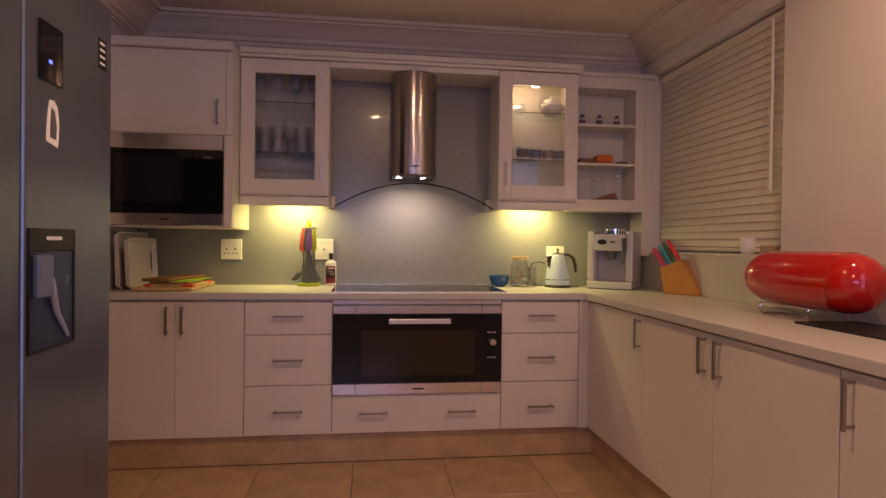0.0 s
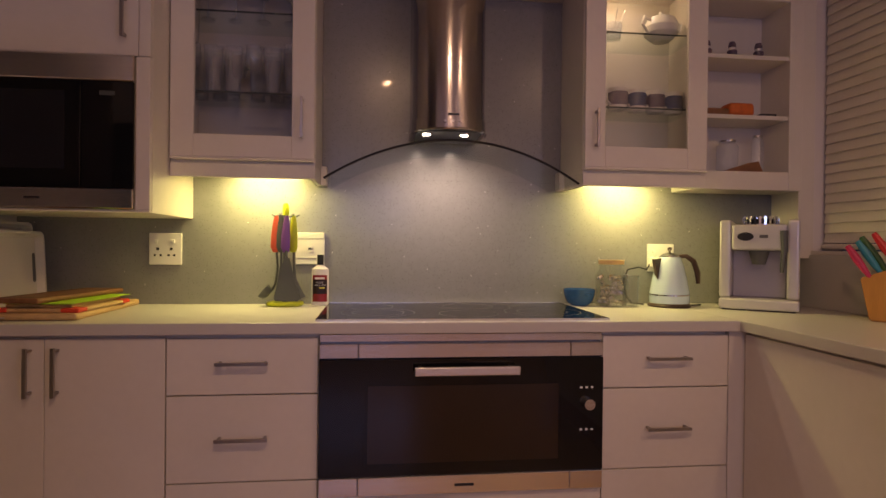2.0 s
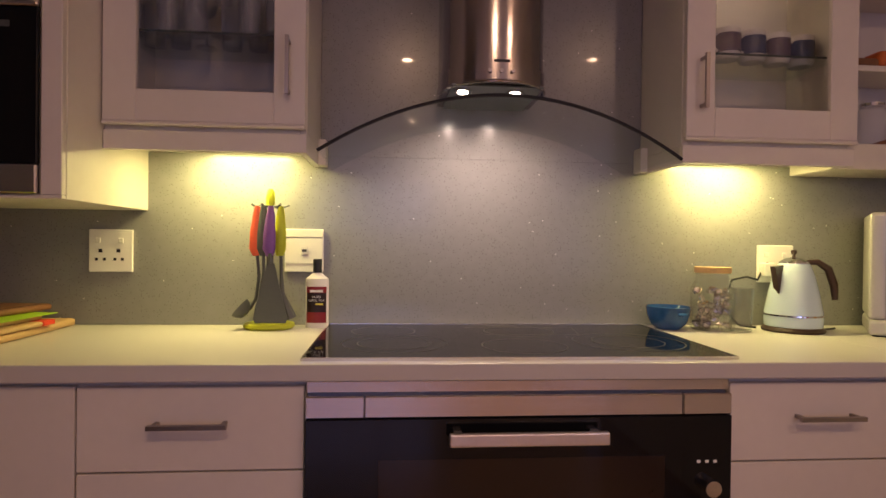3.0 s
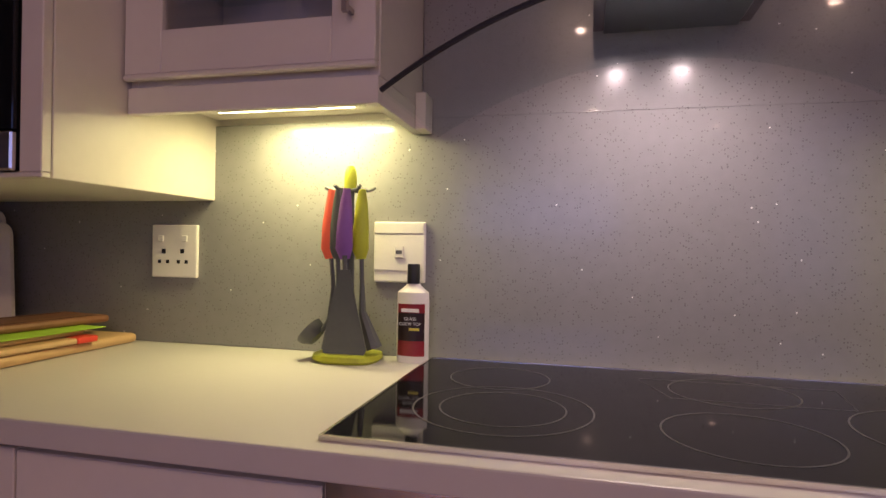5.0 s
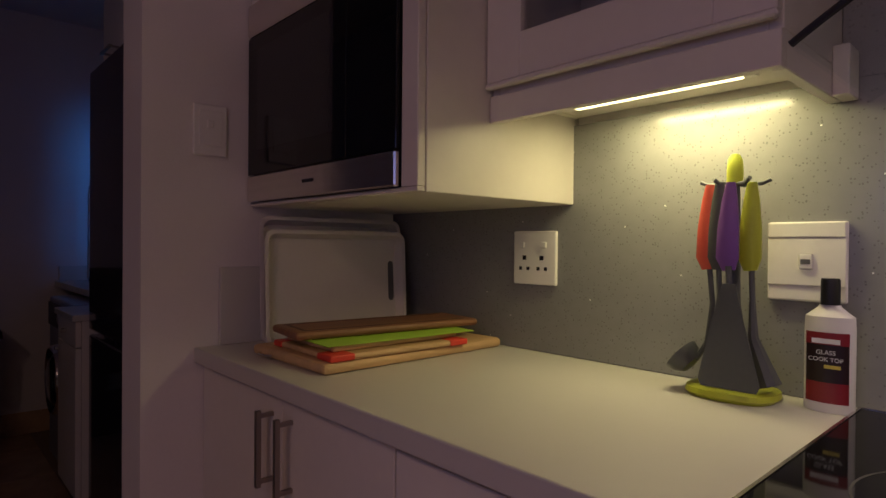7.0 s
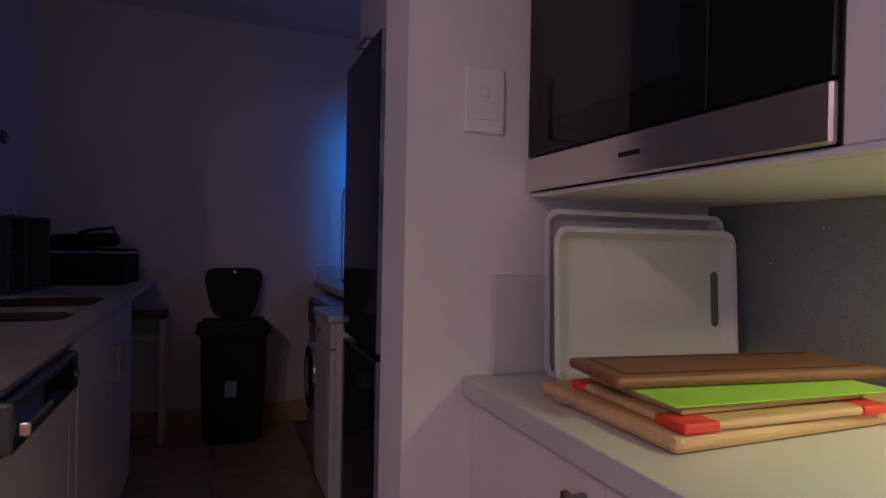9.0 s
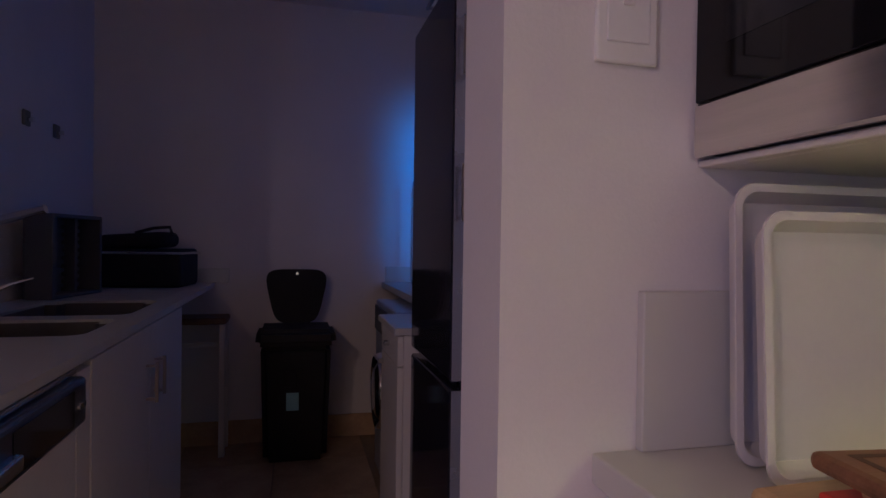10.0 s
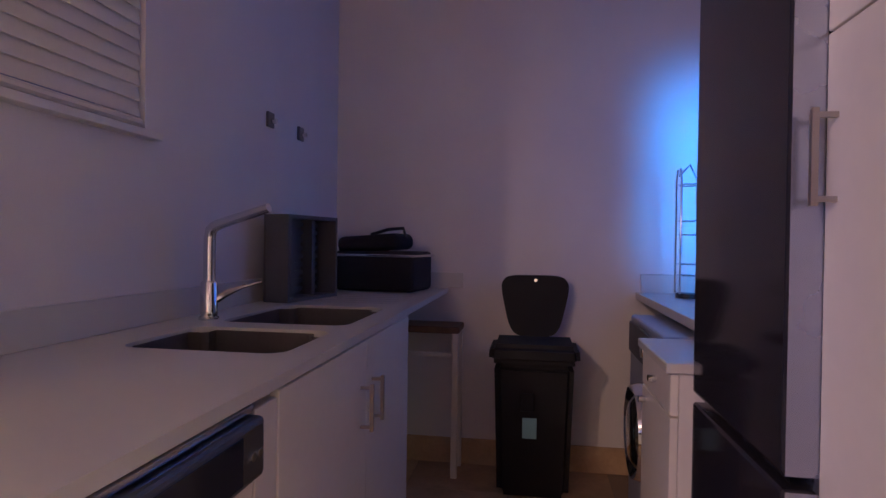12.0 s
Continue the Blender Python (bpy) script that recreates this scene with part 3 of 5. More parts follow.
for cx in HOOD_LAMPS:
    l1 = part("lamp_ring", disc(bmesh.new(), (cx, -0.235, 1.5478), 0.024, 0.004), chrome, hood, "round chrome lamp ring")
    part("lamp", disc(bmesh.new(), (cx, -0.235, 1.5442), 0.014, 0.0025), glow, l1, "glowing halogen lamp")

# ---- ceiling downlights ----
for cx, cy, watts in DOWNLIGHTS:
    dl = thing("ceiling_downlight", (cx, cy, CEIL - 0.02), "small round white recessed ceiling downlight", "light", "ceiling downlights")
    part("rim", lathe(bmesh.new(), (cx, cy, CEIL), [(0.052, 0.0), (0.052, -0.006), (0.040, -0.010), (0.036, 0.0)], 24), white_plastic, dl, smooth=True)

# ---- sockets ----
def socket(x0, x1, z0, z1, label, kind):
    y = -0.02
    ob = thing("wall_socket", ((x0 + x1) / 2, y, z0), label, "socket" if kind else "switch", "wall plates")
    slab("plate", (x0, y - 0.009, z0), (x1, y, z1), white_plastic, ob, bevel=0.003, seg=2)
    w, h = x1 - x0, z1 - z0
    if kind:
        bm = bmesh.new()
        for fx, fz, s in ((0.27, 0.50, 0.005), (0.68, 0.50, 0.005), (0.18, 0.30, 0.004), (0.36, 0.30, 0.004), (0.60, 0.30, 0.004), (0.77, 0.30, 0.004)):
            box(bm, (x0 + w * fx - s, y - 0.0098, z0 + h * fz - s), (x0 + w * fx + s, y - 0.009, z0 + h * fz + s))
        part("pin_hole", bm, black_plastic, ob, "dark pin holes", kind="stuff")
        for fx in (0.22, 0.74):
            slab("rocker", (x0 + w * fx - 0.007, y - 0.013, z0 + h * 0.68), (x0 + w * fx + 0.007, y - 0.009, z0 + h * 0.80), white_plastic, ob)
    else:
        slab("cover_band", (x0 + 0.001, y - 0.0125, z0 + h * 0.80), (x1 - 0.001, y - 0.0091, z1 - 0.001), white_plastic, ob, bevel=0.002, seg=2)
        slab("inset", (x0 + 0.001, y - 0.0112, z0 + h * 0.20), (x1 - 0.001, y - 0.0091, z0 + h * 0.788), white_plastic, ob, bevel=0.001)
        slab("rocker", (x0 + w * 0.42, y - 0.015, z0 + h * 0.40), (x0 + w * 0.60, y - 0.0113, z0 + h * 0.60), white_plastic, ob, bevel=0.003, seg=2)
        slab("rocker_mark", (x0 + w * 0.45, y - 0.0156, z0 + h * 0.47), (x0 + w * 0.57, y - 0.015, z0 + h * 0.53), grey_plastic, ob, bevel=0)


socket(-1.144, -1.023, 1.052, 1.174, "white double wall socket on the quartz splashback", True)
socket(-0.594, -0.482, 1.056, 1.183, "white isolator switch plate beside the hob", False)
socket(0.863, 0.981, 1.036, 1.153, "white wall socket behind the kettle", True)
sw = thing("light_switch", (SX, -0.56, 1.343), "white light switch on the short wall", "switch", "wall plates")
slab("plate", (SX, -0.600, 1.343), (SX + 0.008, -0.522, 1.461), white_plastic, sw, bevel=0.003, seg=2)
slab("inset", (SX + 0.008, -0.588, 1.366), (SX + 0.010, -0.534, 1.448), white_plastic, sw)
slab("rocker", (SX + 0.010, -0.570, 1.407), (SX + 0.013, -0.555, 1.424), white_plastic, sw)

# ---- right hand run under the window ----
def side_door(ob, y0, y1, handle_y, hz=(0.712, 0.832)):
    d = slab("door", (RX, y0 + G, Z0), (RX + 0.018, y1 - G, Z1), paint, ob)
    if handle_y is not None:
        bar_handle(d, (RX, handle_y, hz[0]), (RX, handle_y, hz[1]), (-1, 0, 0))


for y0, y1, label, doors in ((-1.22, FY - 0.002, "white corner base cabinet with one door under the worktop", [(-1.22, FY - 0.004, -1.192)]),
                             (-2.30, -1.22, "white two-door base cabinet below the window", [(-1.745, -1.22, -1.697), (-2.30, -1.745, -1.793)]),
                             (-2.85, -2.30, "white single-door base cabinet at the end of the window run", [(-2.85, -2.30, -2.345)])):
    ob = carcass("base_cabinet", (RX + 0.02, y0, 0.155), (WX - 0.03, y1, CTZ - TH - 0.002), label)
    for a, b, h in doors:
        side_door(ob, a, b, h)
# ---- window and blind ----
def blind(name, x, y0, y1, z0, z1, facing, label):
    """Horizontal slats between y0 and y1 (or x0 and x1 when facing along y)."""
    ob = thing(name, (x, (y0 + y1) / 2, z0) if abs(facing[0]) else ((y0 + y1) / 2, x, z0), label, "window blind")
    n = int((z1 - z0 - 0.075) / 0.0405)
    me = None

    def bar(a, b, z, h, t, tilt=0):
        bm = bmesh.new()
        box(bm, (-t / 2, a, -h / 2), (t / 2, b, h / 2), min(t, h) * 0.3)
        bmesh.ops.rotate(bm, verts=bm.verts, cent=(0, 0, 0), matrix=Matrix.Rotation(radians(tilt), 3, "Y"))
        if abs(facing[0]):
            bmesh.ops.translate(bm, verts=bm.verts, vec=(x, 0, z))
        else:
            bmesh.ops.rotate(bm, verts=bm.verts, cent=(0, 0, 0), matrix=Matrix.Rotation(radians(90), 3, "Z"))
            bmesh.ops.transform(bm, matrix=Matrix.Scale(-1, 4, (1, 0, 0)), verts=bm.verts)
            bmesh.ops.translate(bm, verts=bm.verts, vec=(0, x, z))
        return bm
    part("head_rail", bar(y0, y1, z1 - 0.025, 0.05, 0.05), slat_paint, ob)
    part("bottom_rail", bar(y0, y1, z0 + 0.014, 0.022, 0.03), slat_paint, ob)
    tilt = (11 if abs(facing[0]) else -11) * (1 if facing[0] < 0 or facing[1] > 0 else -1)
    for i in range(n):
        part("slat", bar(y0 + 0.004, y1 - 0.004, z0 + 0.05 + i * 0.0405, 0.0445, 0.0028, tilt), slat_paint, ob)
    return ob


east_blind = blind("window_blind", WX + 0.060, -1.335, -0.168, 1.135, 2.228, (-1, 0, 0), "closed cream slatted blind over the window")
bm = bmesh.new()
tube(bm, [(WX + 0.020, -1.24, 2.19), (WX + 0.020, -1.242, 1.9), (WX + 0.020, -1.238, 1.42)], 0.006, 6)
part("tilt_wand", bm, white_plastic, east_blind, "thin white tilt wand")
west_blind = blind("window_blind", -1.962, -2.898, -1.905, 1.425, 2.34, (0, 1, 0), "closed cream slatted blind above the sinks")
slab("window_sill", (-2.93, -1.95, 1.395), (-1.9, -1.912, 1.415), paint, kind="structure", label="thin white painted window sill")
slab("window_sill", (WX - 0.012, -1.34, 1.1155), (WX + 0.15, -0.16, 1.131), paint, kind="structure", label="thin white painted window sill")
for nm, a, b in (("window_1", (WX + 0.15, -1.34, 1.13), (WX + 0.19, -0.16, 2.34)), ("window_2", (-2.905, -2.14, 1.42), (-1.9, -2.10, 2.35)), ("window_3", (-4.45, 0.10, 1.12), (-3.45, 0.14, 2.0))):
    slab(nm, a, b, mat("dusk_pane", (0.1, 0.15, 0.3), rough=0.1, emit=(0.05, 0.12, 0.5), power=0.35 if nm == "window_3" else 0.02), kind="structure", bevel=0, label="dusk-dark window pane")

# ---- fridges ----
def fridge_near():
    x, y0, y1, h = -0.98, -2.84, -1.93, 1.80
    ob = thing("fridge", ((x - 0.36), (y0 + y1) / 2, 0), "tall blue-grey steel fridge with a water dispenser", "fridge")
    skin = mat("blue_steel", (0.22, 0.25, 0.31), rough=0.30, metal=0.85, vary=0.06, scale=2, fine=60, bump=0.03, stretch=(1, 1, 6))
    slab("body", (x - 0.72, y0, 0.03), (x - 0.062, y1 + 0.004, h - 0.01), skin, ob, bevel=0.006, seg=2)
    slab("foot_grille", (x - 0.08, y0 + 0.01, 0.0), (x - 0.063, y1 - 0.01, 0.03), black_plastic, ob)
    ym = y1 - 0.42
    slab("door", (x - 0.06, ym + 0.003, 0.035), (x, y1, h), skin, ob, bevel=0.010, seg=3, label="steel door with the dispenser")
    slab("door", (x - 0.06, y0, 0.035), (x, ym - 0.003, h), skin, ob, bevel=0.010, seg=3)
    slab("display", (x, -2.297, 1.510), (x + 0.004, -2.198, 1.640), black_glass, ob, bevel=0.003, label="black touch display")
    slab("display_light", (x + 0.004, -2.260, 1.553), (x + 0.005, -2.247, 1.560), mat("blue_led", (0, 0, 0.1), emit=(0.1, 0.15, 1), power=3), ob, bevel=0)
    d0, d1, z0, z1 = -2.335, -2.142, 0.915, 1.185
    bm = bmesh.new()
    box(bm, (x, d0, z0), (x + 0.006, d0 + 0.006, z1))
    box(bm, (x, d1 - 0.006, z0), (x + 0.006, d1, z1))
    box(bm, (x, d0 + 0.006, z0), (x + 0.006, d1 - 0.006, z0 + 0.006))
    box(bm, (x, d0 + 0.006, z1 - 0.05), (x + 0.006, d1 - 0.006, z1), 0.002)
    dp = part("dispenser", bm, black_plastic, ob, "black water dispenser surround")
    slab("alcove", (x, d0 + 0.006, z0 + 0.006), (x + 0.002, d1 - 0.006, z1 - 0.051), mat("alcove", (0.03, 0.045, 0.08), rough=0.25), dp, bevel=0)
    bm = bmesh.new()
    tube(bm, [(x + 0.006, -2.285, 1.12), (x + 0.012, -2.260, 1.06), (x + 0.010, -2.235, 1.00), (x + 0.006, -2.175, 0.935)], [0.010, 0.009, 0.007, 0.004], 8)
    slab("nozzle", (x + 0.002, -2.322, 1.035), (x + 0.020, -2.262, 1.128), mat("nozzle_grey", (0.16, 0.20, 0.30), rough=0.25, metal=0.3), dp, bevel=0.006, seg=2, label="grey glossy water nozzle")
    slab("brand_bar", (x + 0.006, -2.270, 1.160), (x + 0.0066, -2.205, 1.168), white_mark, dp, bevel=0, label="pale bar where a maker name stands")
    part("lever", bm, mat("lever_grey", (0.30, 0.36, 0.48), rough=0.4, metal=0.3), dp, "curved grey dispenser lever", smooth=True)
    bm = sheet(bmesh.new(), [(x + 0.0005, y - 0.100, z - 0.005) for y, z in ((-2.165, 1.385), (-2.115, 1.375), (-2.11, 1.43), (-2.118, 1.468), (-2.135, 1.480), (-2.152, 1.478), (-2.16, 1.44))], 0.0012, (1, 0, 0))
    st = part("sticker", bm, white_mark, ob, "white cut-out sticker")
    bm = sheet(bmesh.new(), [(x + 0.0018, y - 0.100, z - 0.005) for y, z in ((-2.150, 1.395), (-2.125, 1.392), (-2.122, 1.42), (-2.130, 1.455), (-2.145, 1.462), (-2.149, 1.43))], 0.0006, (1, 0, 0))
    part("sticker_print", bm, grey_plastic, st, "dark print on the sticker")
    bm = bmesh.new()
    box(bm, (x, -2.015, 1.615), (x + 0.001, -1.970, 1.695))
    part("energy_label", bm, black_plastic, ob, "small dark label near the door edge")
    bm = bmesh.new()
    for zz in (1.630, 1.648, 1.666, 1.683):
        box(bm, (x + 0.001, -2.007, zz - 0.003), (x + 0.0016, -1.978, zz + 0.003))
    part("label_print", bm, white_mark, ob, "unreadable pale print bars", kind="stuff")


fridge_near()

# ---- passage ----
fridge_black = mat("dark_gloss_door", (0.028, 0.026, 0.034), rough=0.09, metal=0.2, vary=0.0, bump=0.0, coat=0.0)
fridge_side = mat("silver_side", (0.36, 0.38, 0.46), rough=0.26, metal=0.75, vary=0.05, bump=0.02)
fr = thing("fridge_freezer", (-2.74, -0.25, 0), "tall dark-fronted fridge freezer with silver sides", "fridge")
slab("body", (-2.905, -0.495, 0.02), (-2.409, -0.02, 1.805), fridge_side, fr, bevel=0.004)
slab("upper_door", (-2.905, -0.548, 0.792), (-2.407, -0.497, 1.81), fridge_black, fr, bevel=0.008, seg=3, label="dark glossy upper door")
slab("door_edge", (-2.4068, -0.545, 0.794), (-2.4055, -0.499, 1.808), fridge_side, fr, bevel=0, label="silver door edge")
slab("door_edge", (-2.4068, -0.545, 0.032), (-2.4055, -0.499, 0.770), fridge_side, fr, bevel=0, label="silver door edge")
slab("lower_door", (-2.905, -0.548, 0.03), (-2.407, -0.497, 0.772), fridge_black, fr, bevel=0.008, seg=3, label="dark glossy lower door")
tall = carcass("tall_cabinet", (-2.4050, -0.482, 0.10), (SX - 0.146, -0.001, 2.35), "tall white cupboard beside the fridge freezer", group="tall cabinets")
for z0, z1, hz in ((0.105, 1.440, (1.196, 1.322)), (1.444, 2.345, (1.55, 1.676))):
    d = slab("door", (-2.4035, -0.50, z0), (-1.767, -0.482, z1), paint, tall)
    bar_handle(d, (-2.372, -0.50, hz[0]), (-2.372, -0.50, hz[1]), (0, -1, 0))
kick("baseboard_passage", (-2.4050, -0.47, 0), (SX - 0.146, -0.46, 0.10))
over = carcass("over_fridge_cabinet", (-2.905, -0.482, 1.825), (-2.409, -0.001, 2.35), "white cupboard above the fridge freezer", group="tall cabinets")
d = slab("door", (-2.903, -0.50, 1.827), (-2.411, -0.482, 2.348), paint, over)
bar_handle(d, (-2.80, -0.50, 1.865), (-2.67, -0.50, 1.865), (0, -1, 0))
low = carcass("low_cabinet", (-3.37, -0.555, 0.08), (-2.995, -0.03, 0.815), "low white cupboard with a drawer beside the fridge freezer")
slab("top", (-3.378, -0.59, 0.816), (-2.982, -0.425, 0.842), top_stone, low, label="pale stone top", bevel=0.003)
slab("drawer_front", (-3.368, -0.576, 0.708), (-2.998, -0.556, 0.812), paint, low)
slab("door", (-3.368, -0.576, 0.085), (-2.998, -0.556, 0.702), paint, low)
for hx in (-3.32, -3.18):
    part("knob", disc(bmesh.new(), (hx, -0.586, 0.665 if hx < -3.2 else 0.76), 0.010, 0.020, "y", 12), chrome, low, "small round chrome knob", smooth=True)
wm = thing("washing_machine", (-3.69, -0.3, 0), "front-loading washing machine beside the low cupboard", "washing machine")
slab("body", (-3.985, -0.515, 0.01), (-3.39, -0.03, 0.845), mat("washer_silver", (0.34, 0.36, 0.42), rough=0.35, metal=0.3, vary=0.05), wm, bevel=0.010, seg=2, label="silver-grey enamel body")
bm = lathe(bmesh.new(), (0, 0, 0), [(0.0, 0.045), (0.10, 0.045), (0.14, 0.022), (0.165, 0.042), (0.180, 0.0), (0.0, 0.0)], 36, Matrix.Translation((-3.69, -0.515, 0.45)) @ Matrix.Rotation(radians(90), 4, "X"))
part("porthole_door", bm, chrome, wm, "round chrome porthole door", smooth=True)
slab("control_panel", (-3.975, -0.523, 0.70), (-3.40, -0.5155, 0.82), grey_plastic, wm)
part("dial", lathe(bmesh.new(), (0, 0, 0), [(0.0, 0.024), (0.024, 0.022), (0.028, 0.0), (0.0, 0.0)], 20, Matrix.Translation((-3.58, -0.523, 0.765)) @ Matrix.Rotation(radians(90), 4, "X")), chrome, wm, "round chrome programme dial", smooth=True)
shelf_n = slab("ledge", (-4.449, -0.42, 0.866), (-2.91, -0.021, 0.90), top_stone, None, label="pale stone ledge under the small window", category="worktop")
slab("trim_upstand", (-4.45, -0.40, 0.90), (-4.435, -0.02, 0.99), top_stone, kind="structure", label="pale stone upstand")

sink_top = thing("sink_worktop", (-3.0, -1.6, 0.865), "pale quartz worktop with two undermounted sinks", "worktop")
SY = -1.345
bm = bmesh.new()
W0, W1 = (-1.94, SY)
xsn = [-4.435, -3.46, -3.01, -2.915, -2.60, -1.78]
ysn = [-1.935, -1.795, -1.420, SY]
gv = [[bm.verts.new((gx, gy, 0.878)) for gy in ysn] for gx in xsn]
fs = [bm.faces.new((gv[i][k], gv[i + 1][k], gv[i + 1][k + 1], gv[i][k + 1])) for i in range(5) for k in range(3) if not (k == 1 and i in (1, 3))]
up = bmesh.ops.extrude_face_region(bm, geom=fs)["geom"]
bmesh.ops.translate(bm, verts=[v for v in up if isinstance(v, bmesh.types.BMVert)], vec=(0, 0, 0.022))
holes = [e for e in bm.edges if abs(e.verts[0].co.z - e.verts[1].co.z) > 0.015 and -1.80 < e.verts[0].co.y < -1.41 and -3.5 < e.verts[0].co.x < -2.5]
bmesh.ops.bevel(bm, geom=holes, offset=0.045, segments=5, profile=0.5, affect="EDGES")
bmesh.ops.recalc_face_normals(bm, faces=bm.faces)
part("slab", bm, top_stone, sink_top, "pale quartz slab")
for a, b in ((-3.46, -3.01), (-2.915, -2.60)):
    bm = bmesh.new()
    m = bmesh.ops.create_cube(bm, size=1, matrix=Matrix.LocRotScale(((a + b) / 2, -1.6075, 0.797), None, (b - a - 0.004, 0.371, 0.19)))
    topf = [f for f in bm.faces if f.calc_center_median().z > 0.86]
    bmesh.ops.delete(bm, geom=topf, context="FACES")
    es = [e for e in bm.edges if abs(e.verts[0].co.z - e.verts[1].co.z) > 0.1]
    bmesh.ops.bevel(bm, geom=es, offset=0.05, segments=5, affect="EDGES")
    bw = part("sink_bowl", bm, mat("sink_steel", (0.17, 0.15, 0.145), rough=0.3, metal=0.6, vary=0.15), sink_top, "brushed steel sink bowl", smooth=True)
    part("drain", disc(bmesh.new(), ((a + b) / 2, -1.6075, 0.708), 0.035, 0.004), chrome, bw, "chrome sink drain")
tap = thing("kitchen_tap", (-3.04, -1.84, 0.90), "chrome kitchen mixer tap with an angled spout", "tap")
part("base", lathe(bmesh.new(), (-3.04, -1.84, 0.9002), [(0.0, 0), (0.029, 0), (0.029, 0.006), (0.0245, 0.010), (0.0235, 0.105), (0.019, 0.112), (0.0, 0.112)], 24), chrome, tap, smooth=True)
bm = tube(bmesh.new(), [(-3.04, -1.84, 1.005), (-3.04, -1.84, 1.135), (-3.039, -1.835, 1.158), (-3.037, -1.820, 1.170), (-3.033, -1.79, 1.180), (-3.02, -1.65, 1.222)], [0.0165, 0.0165, 0.0165, 0.0160, 0.0150, 0.0135], 14)
part("spout", bm, chrome, tap, smooth=True)
bm = tube(bmesh.new(), [(-3.05, -1.825, 0.958), (-3.065, -1.800, 0.975), (-3.09, -1.765, 0.992), (-3.12, -1.72, 1.006)], [0.014, 0.012, 0.006, 0.0035], 10)
part("lever", bm, chrome, tap, smooth=True)
sc = carcass("sink_cabinet", (-3.485, -1.93, 0.12), (-2.43, SY - 0.02, 0.69), "white two-door sink cabinet")
slab("side", (-3.485, -1.93, 0.6901), (-3.467, SY - 0.02, 0.863), paint, sc)
slab("side", (-2.448, -1.93, 0.6901), (-2.43, SY - 0.02, 0.863), paint, sc)
for a, b, h in ((-3.483, -2.970, -3.020), (-2.968, -2.432, -2.917)):
    d = slab("door", (a, SY - 0.02, 0.125), (b, SY - 0.002, 0.872), paint, sc)
    bar_handle(d, (h, SY - 0.002, 0.654), (h, SY - 0.002, 0.762), (0, 1, 0))
dw = thing("dishwasher", (-2.2, -1.6, 0.02), "built-in dishwasher with a dark steel control panel", "dishwasher")
slab("body", (-2.345, -1.93, 0.02), (-1.83, SY - 0.03, 0.845), grey_plastic, dw)
slab("lower_door", (-2.343, SY - 0.03, 0.12), (-1.832, SY - 0.004, 0.757), paint, dw)
slab("top_strip", (-2.345, SY - 0.022, 0.861), (-1.83, SY - 0.004, 0.872), steel, dw, label="pale steel strip above the panel")
slab("control_panel", (-2.345, SY - 0.03, 0.762), (-1.83, SY + 0.016, 0.858), dark_steel, dw, bevel=0.010, seg=3)
slab("display", (-2.27, SY + 0.0162, 0.774), (-2.02, SY + 0.0175, 0.844), mat("blue_black_glass", (0.010, 0.012, 0.022), rough=0.08, bump=0), dw, bevel=0, label="glossy blue-black display")
slab("door_handle", (-2.01, SY + 0.016, 0.790), (-1.85, SY + 0.036, 0.815), steel, dw, bevel=0.004, seg=2, label="pale steel grip bar")
for hx in (-2.30, -2.322):
    part("button", disc(bmesh.new(), (hx, SY + 0.0175, 0.805), 0.007, 0.004, "y", 12), chrome, dw, smooth=True)
filler2 = thing("corner_post", (-2.39, SY - 0.3, 0.12), "narrow white filler between dishwasher and sink cabinet", "cabinet")
slab("body", (-2.429, -1.93, 0.12), (-2.349, SY - 0.004, 0.862), paint, filler2)
endc = carcass("base_cabinet", (-1.825, -1.93, 0.12), (-1.78, SY - 0.02, 0.863), "white end panel of the sink run")
for i in range(6):
    slab("drainer_groove", (-3.98 + i * 0.075, -1.74, 0.9001), (-3.972 + i * 0.075, -1.42, 0.9009), mat("groove_stone", (0.45, 0.43, 0.40), rough=0.4) if i == 0 else MATS["groove_stone"], sink_top, bevel=0)
bin_black = mat("matt_black_plastic", (0.006, 0.006, 0.008), rough=0.65, vary=0.2, bump=0.05)
bin_ = thing("waste_bin", (-4.205, -0.908, 0), "tall black waste bin with its lid open", "waste bin")


def prism(bm, c, lo, hi, z0, z1, bev=0.03):
    vs = [bm.verts.new((c[0] + sx * s[0], c[1] + sy * s[1], z)) for z, s in ((z0, lo), (z1, hi)) for sx, sy in ((-1, -1), (1, -1), (1, 1), (-1, 1))]
    for f in ((0, 1, 2, 3), (4, 7, 6, 5), (0, 4, 5, 1), (1, 5, 6, 2), (2, 6, 7, 3), (3, 7, 4, 0)):
        bm.faces.new([vs[i] for i in f])
    es = [e for e in bm.edges if e.verts[0] in vs and e.verts[1] in vs]
    bmesh.ops.bevel(bm, geom=es, offset=bev, segments=3, affect="EDGES")
bm = bmesh.new()
prism(bm, (-4.205, -0.908), (0.125, 0.158), (0.14, 0.176), 0.0, 0.60)
part("body", bm, bin_black, bin_, smooth=True)
bm = bmesh.new()
prism(bm, (-4.205, -0.908), (0.160, 0.202), (0.152, 0.194), 0.60, 0.685, 0.025)
part("rim", bm, bin_black, bin_, smooth=True)
bm = bmesh.new()
lid_line = []
for a in [2 * math.pi * i / 40 for i in range(40)]:
    ca, sa = math.cos(a), math.sin(a)
    ly, lz = math.copysign(abs(ca) ** 0.38, ca), math.copysign(abs(sa) ** 0.5, sa)
    lid_line.append((-4.37, -0.908 + ly * (0.146 + 0.032 * lz), 0.830 + 0.148 * lz))
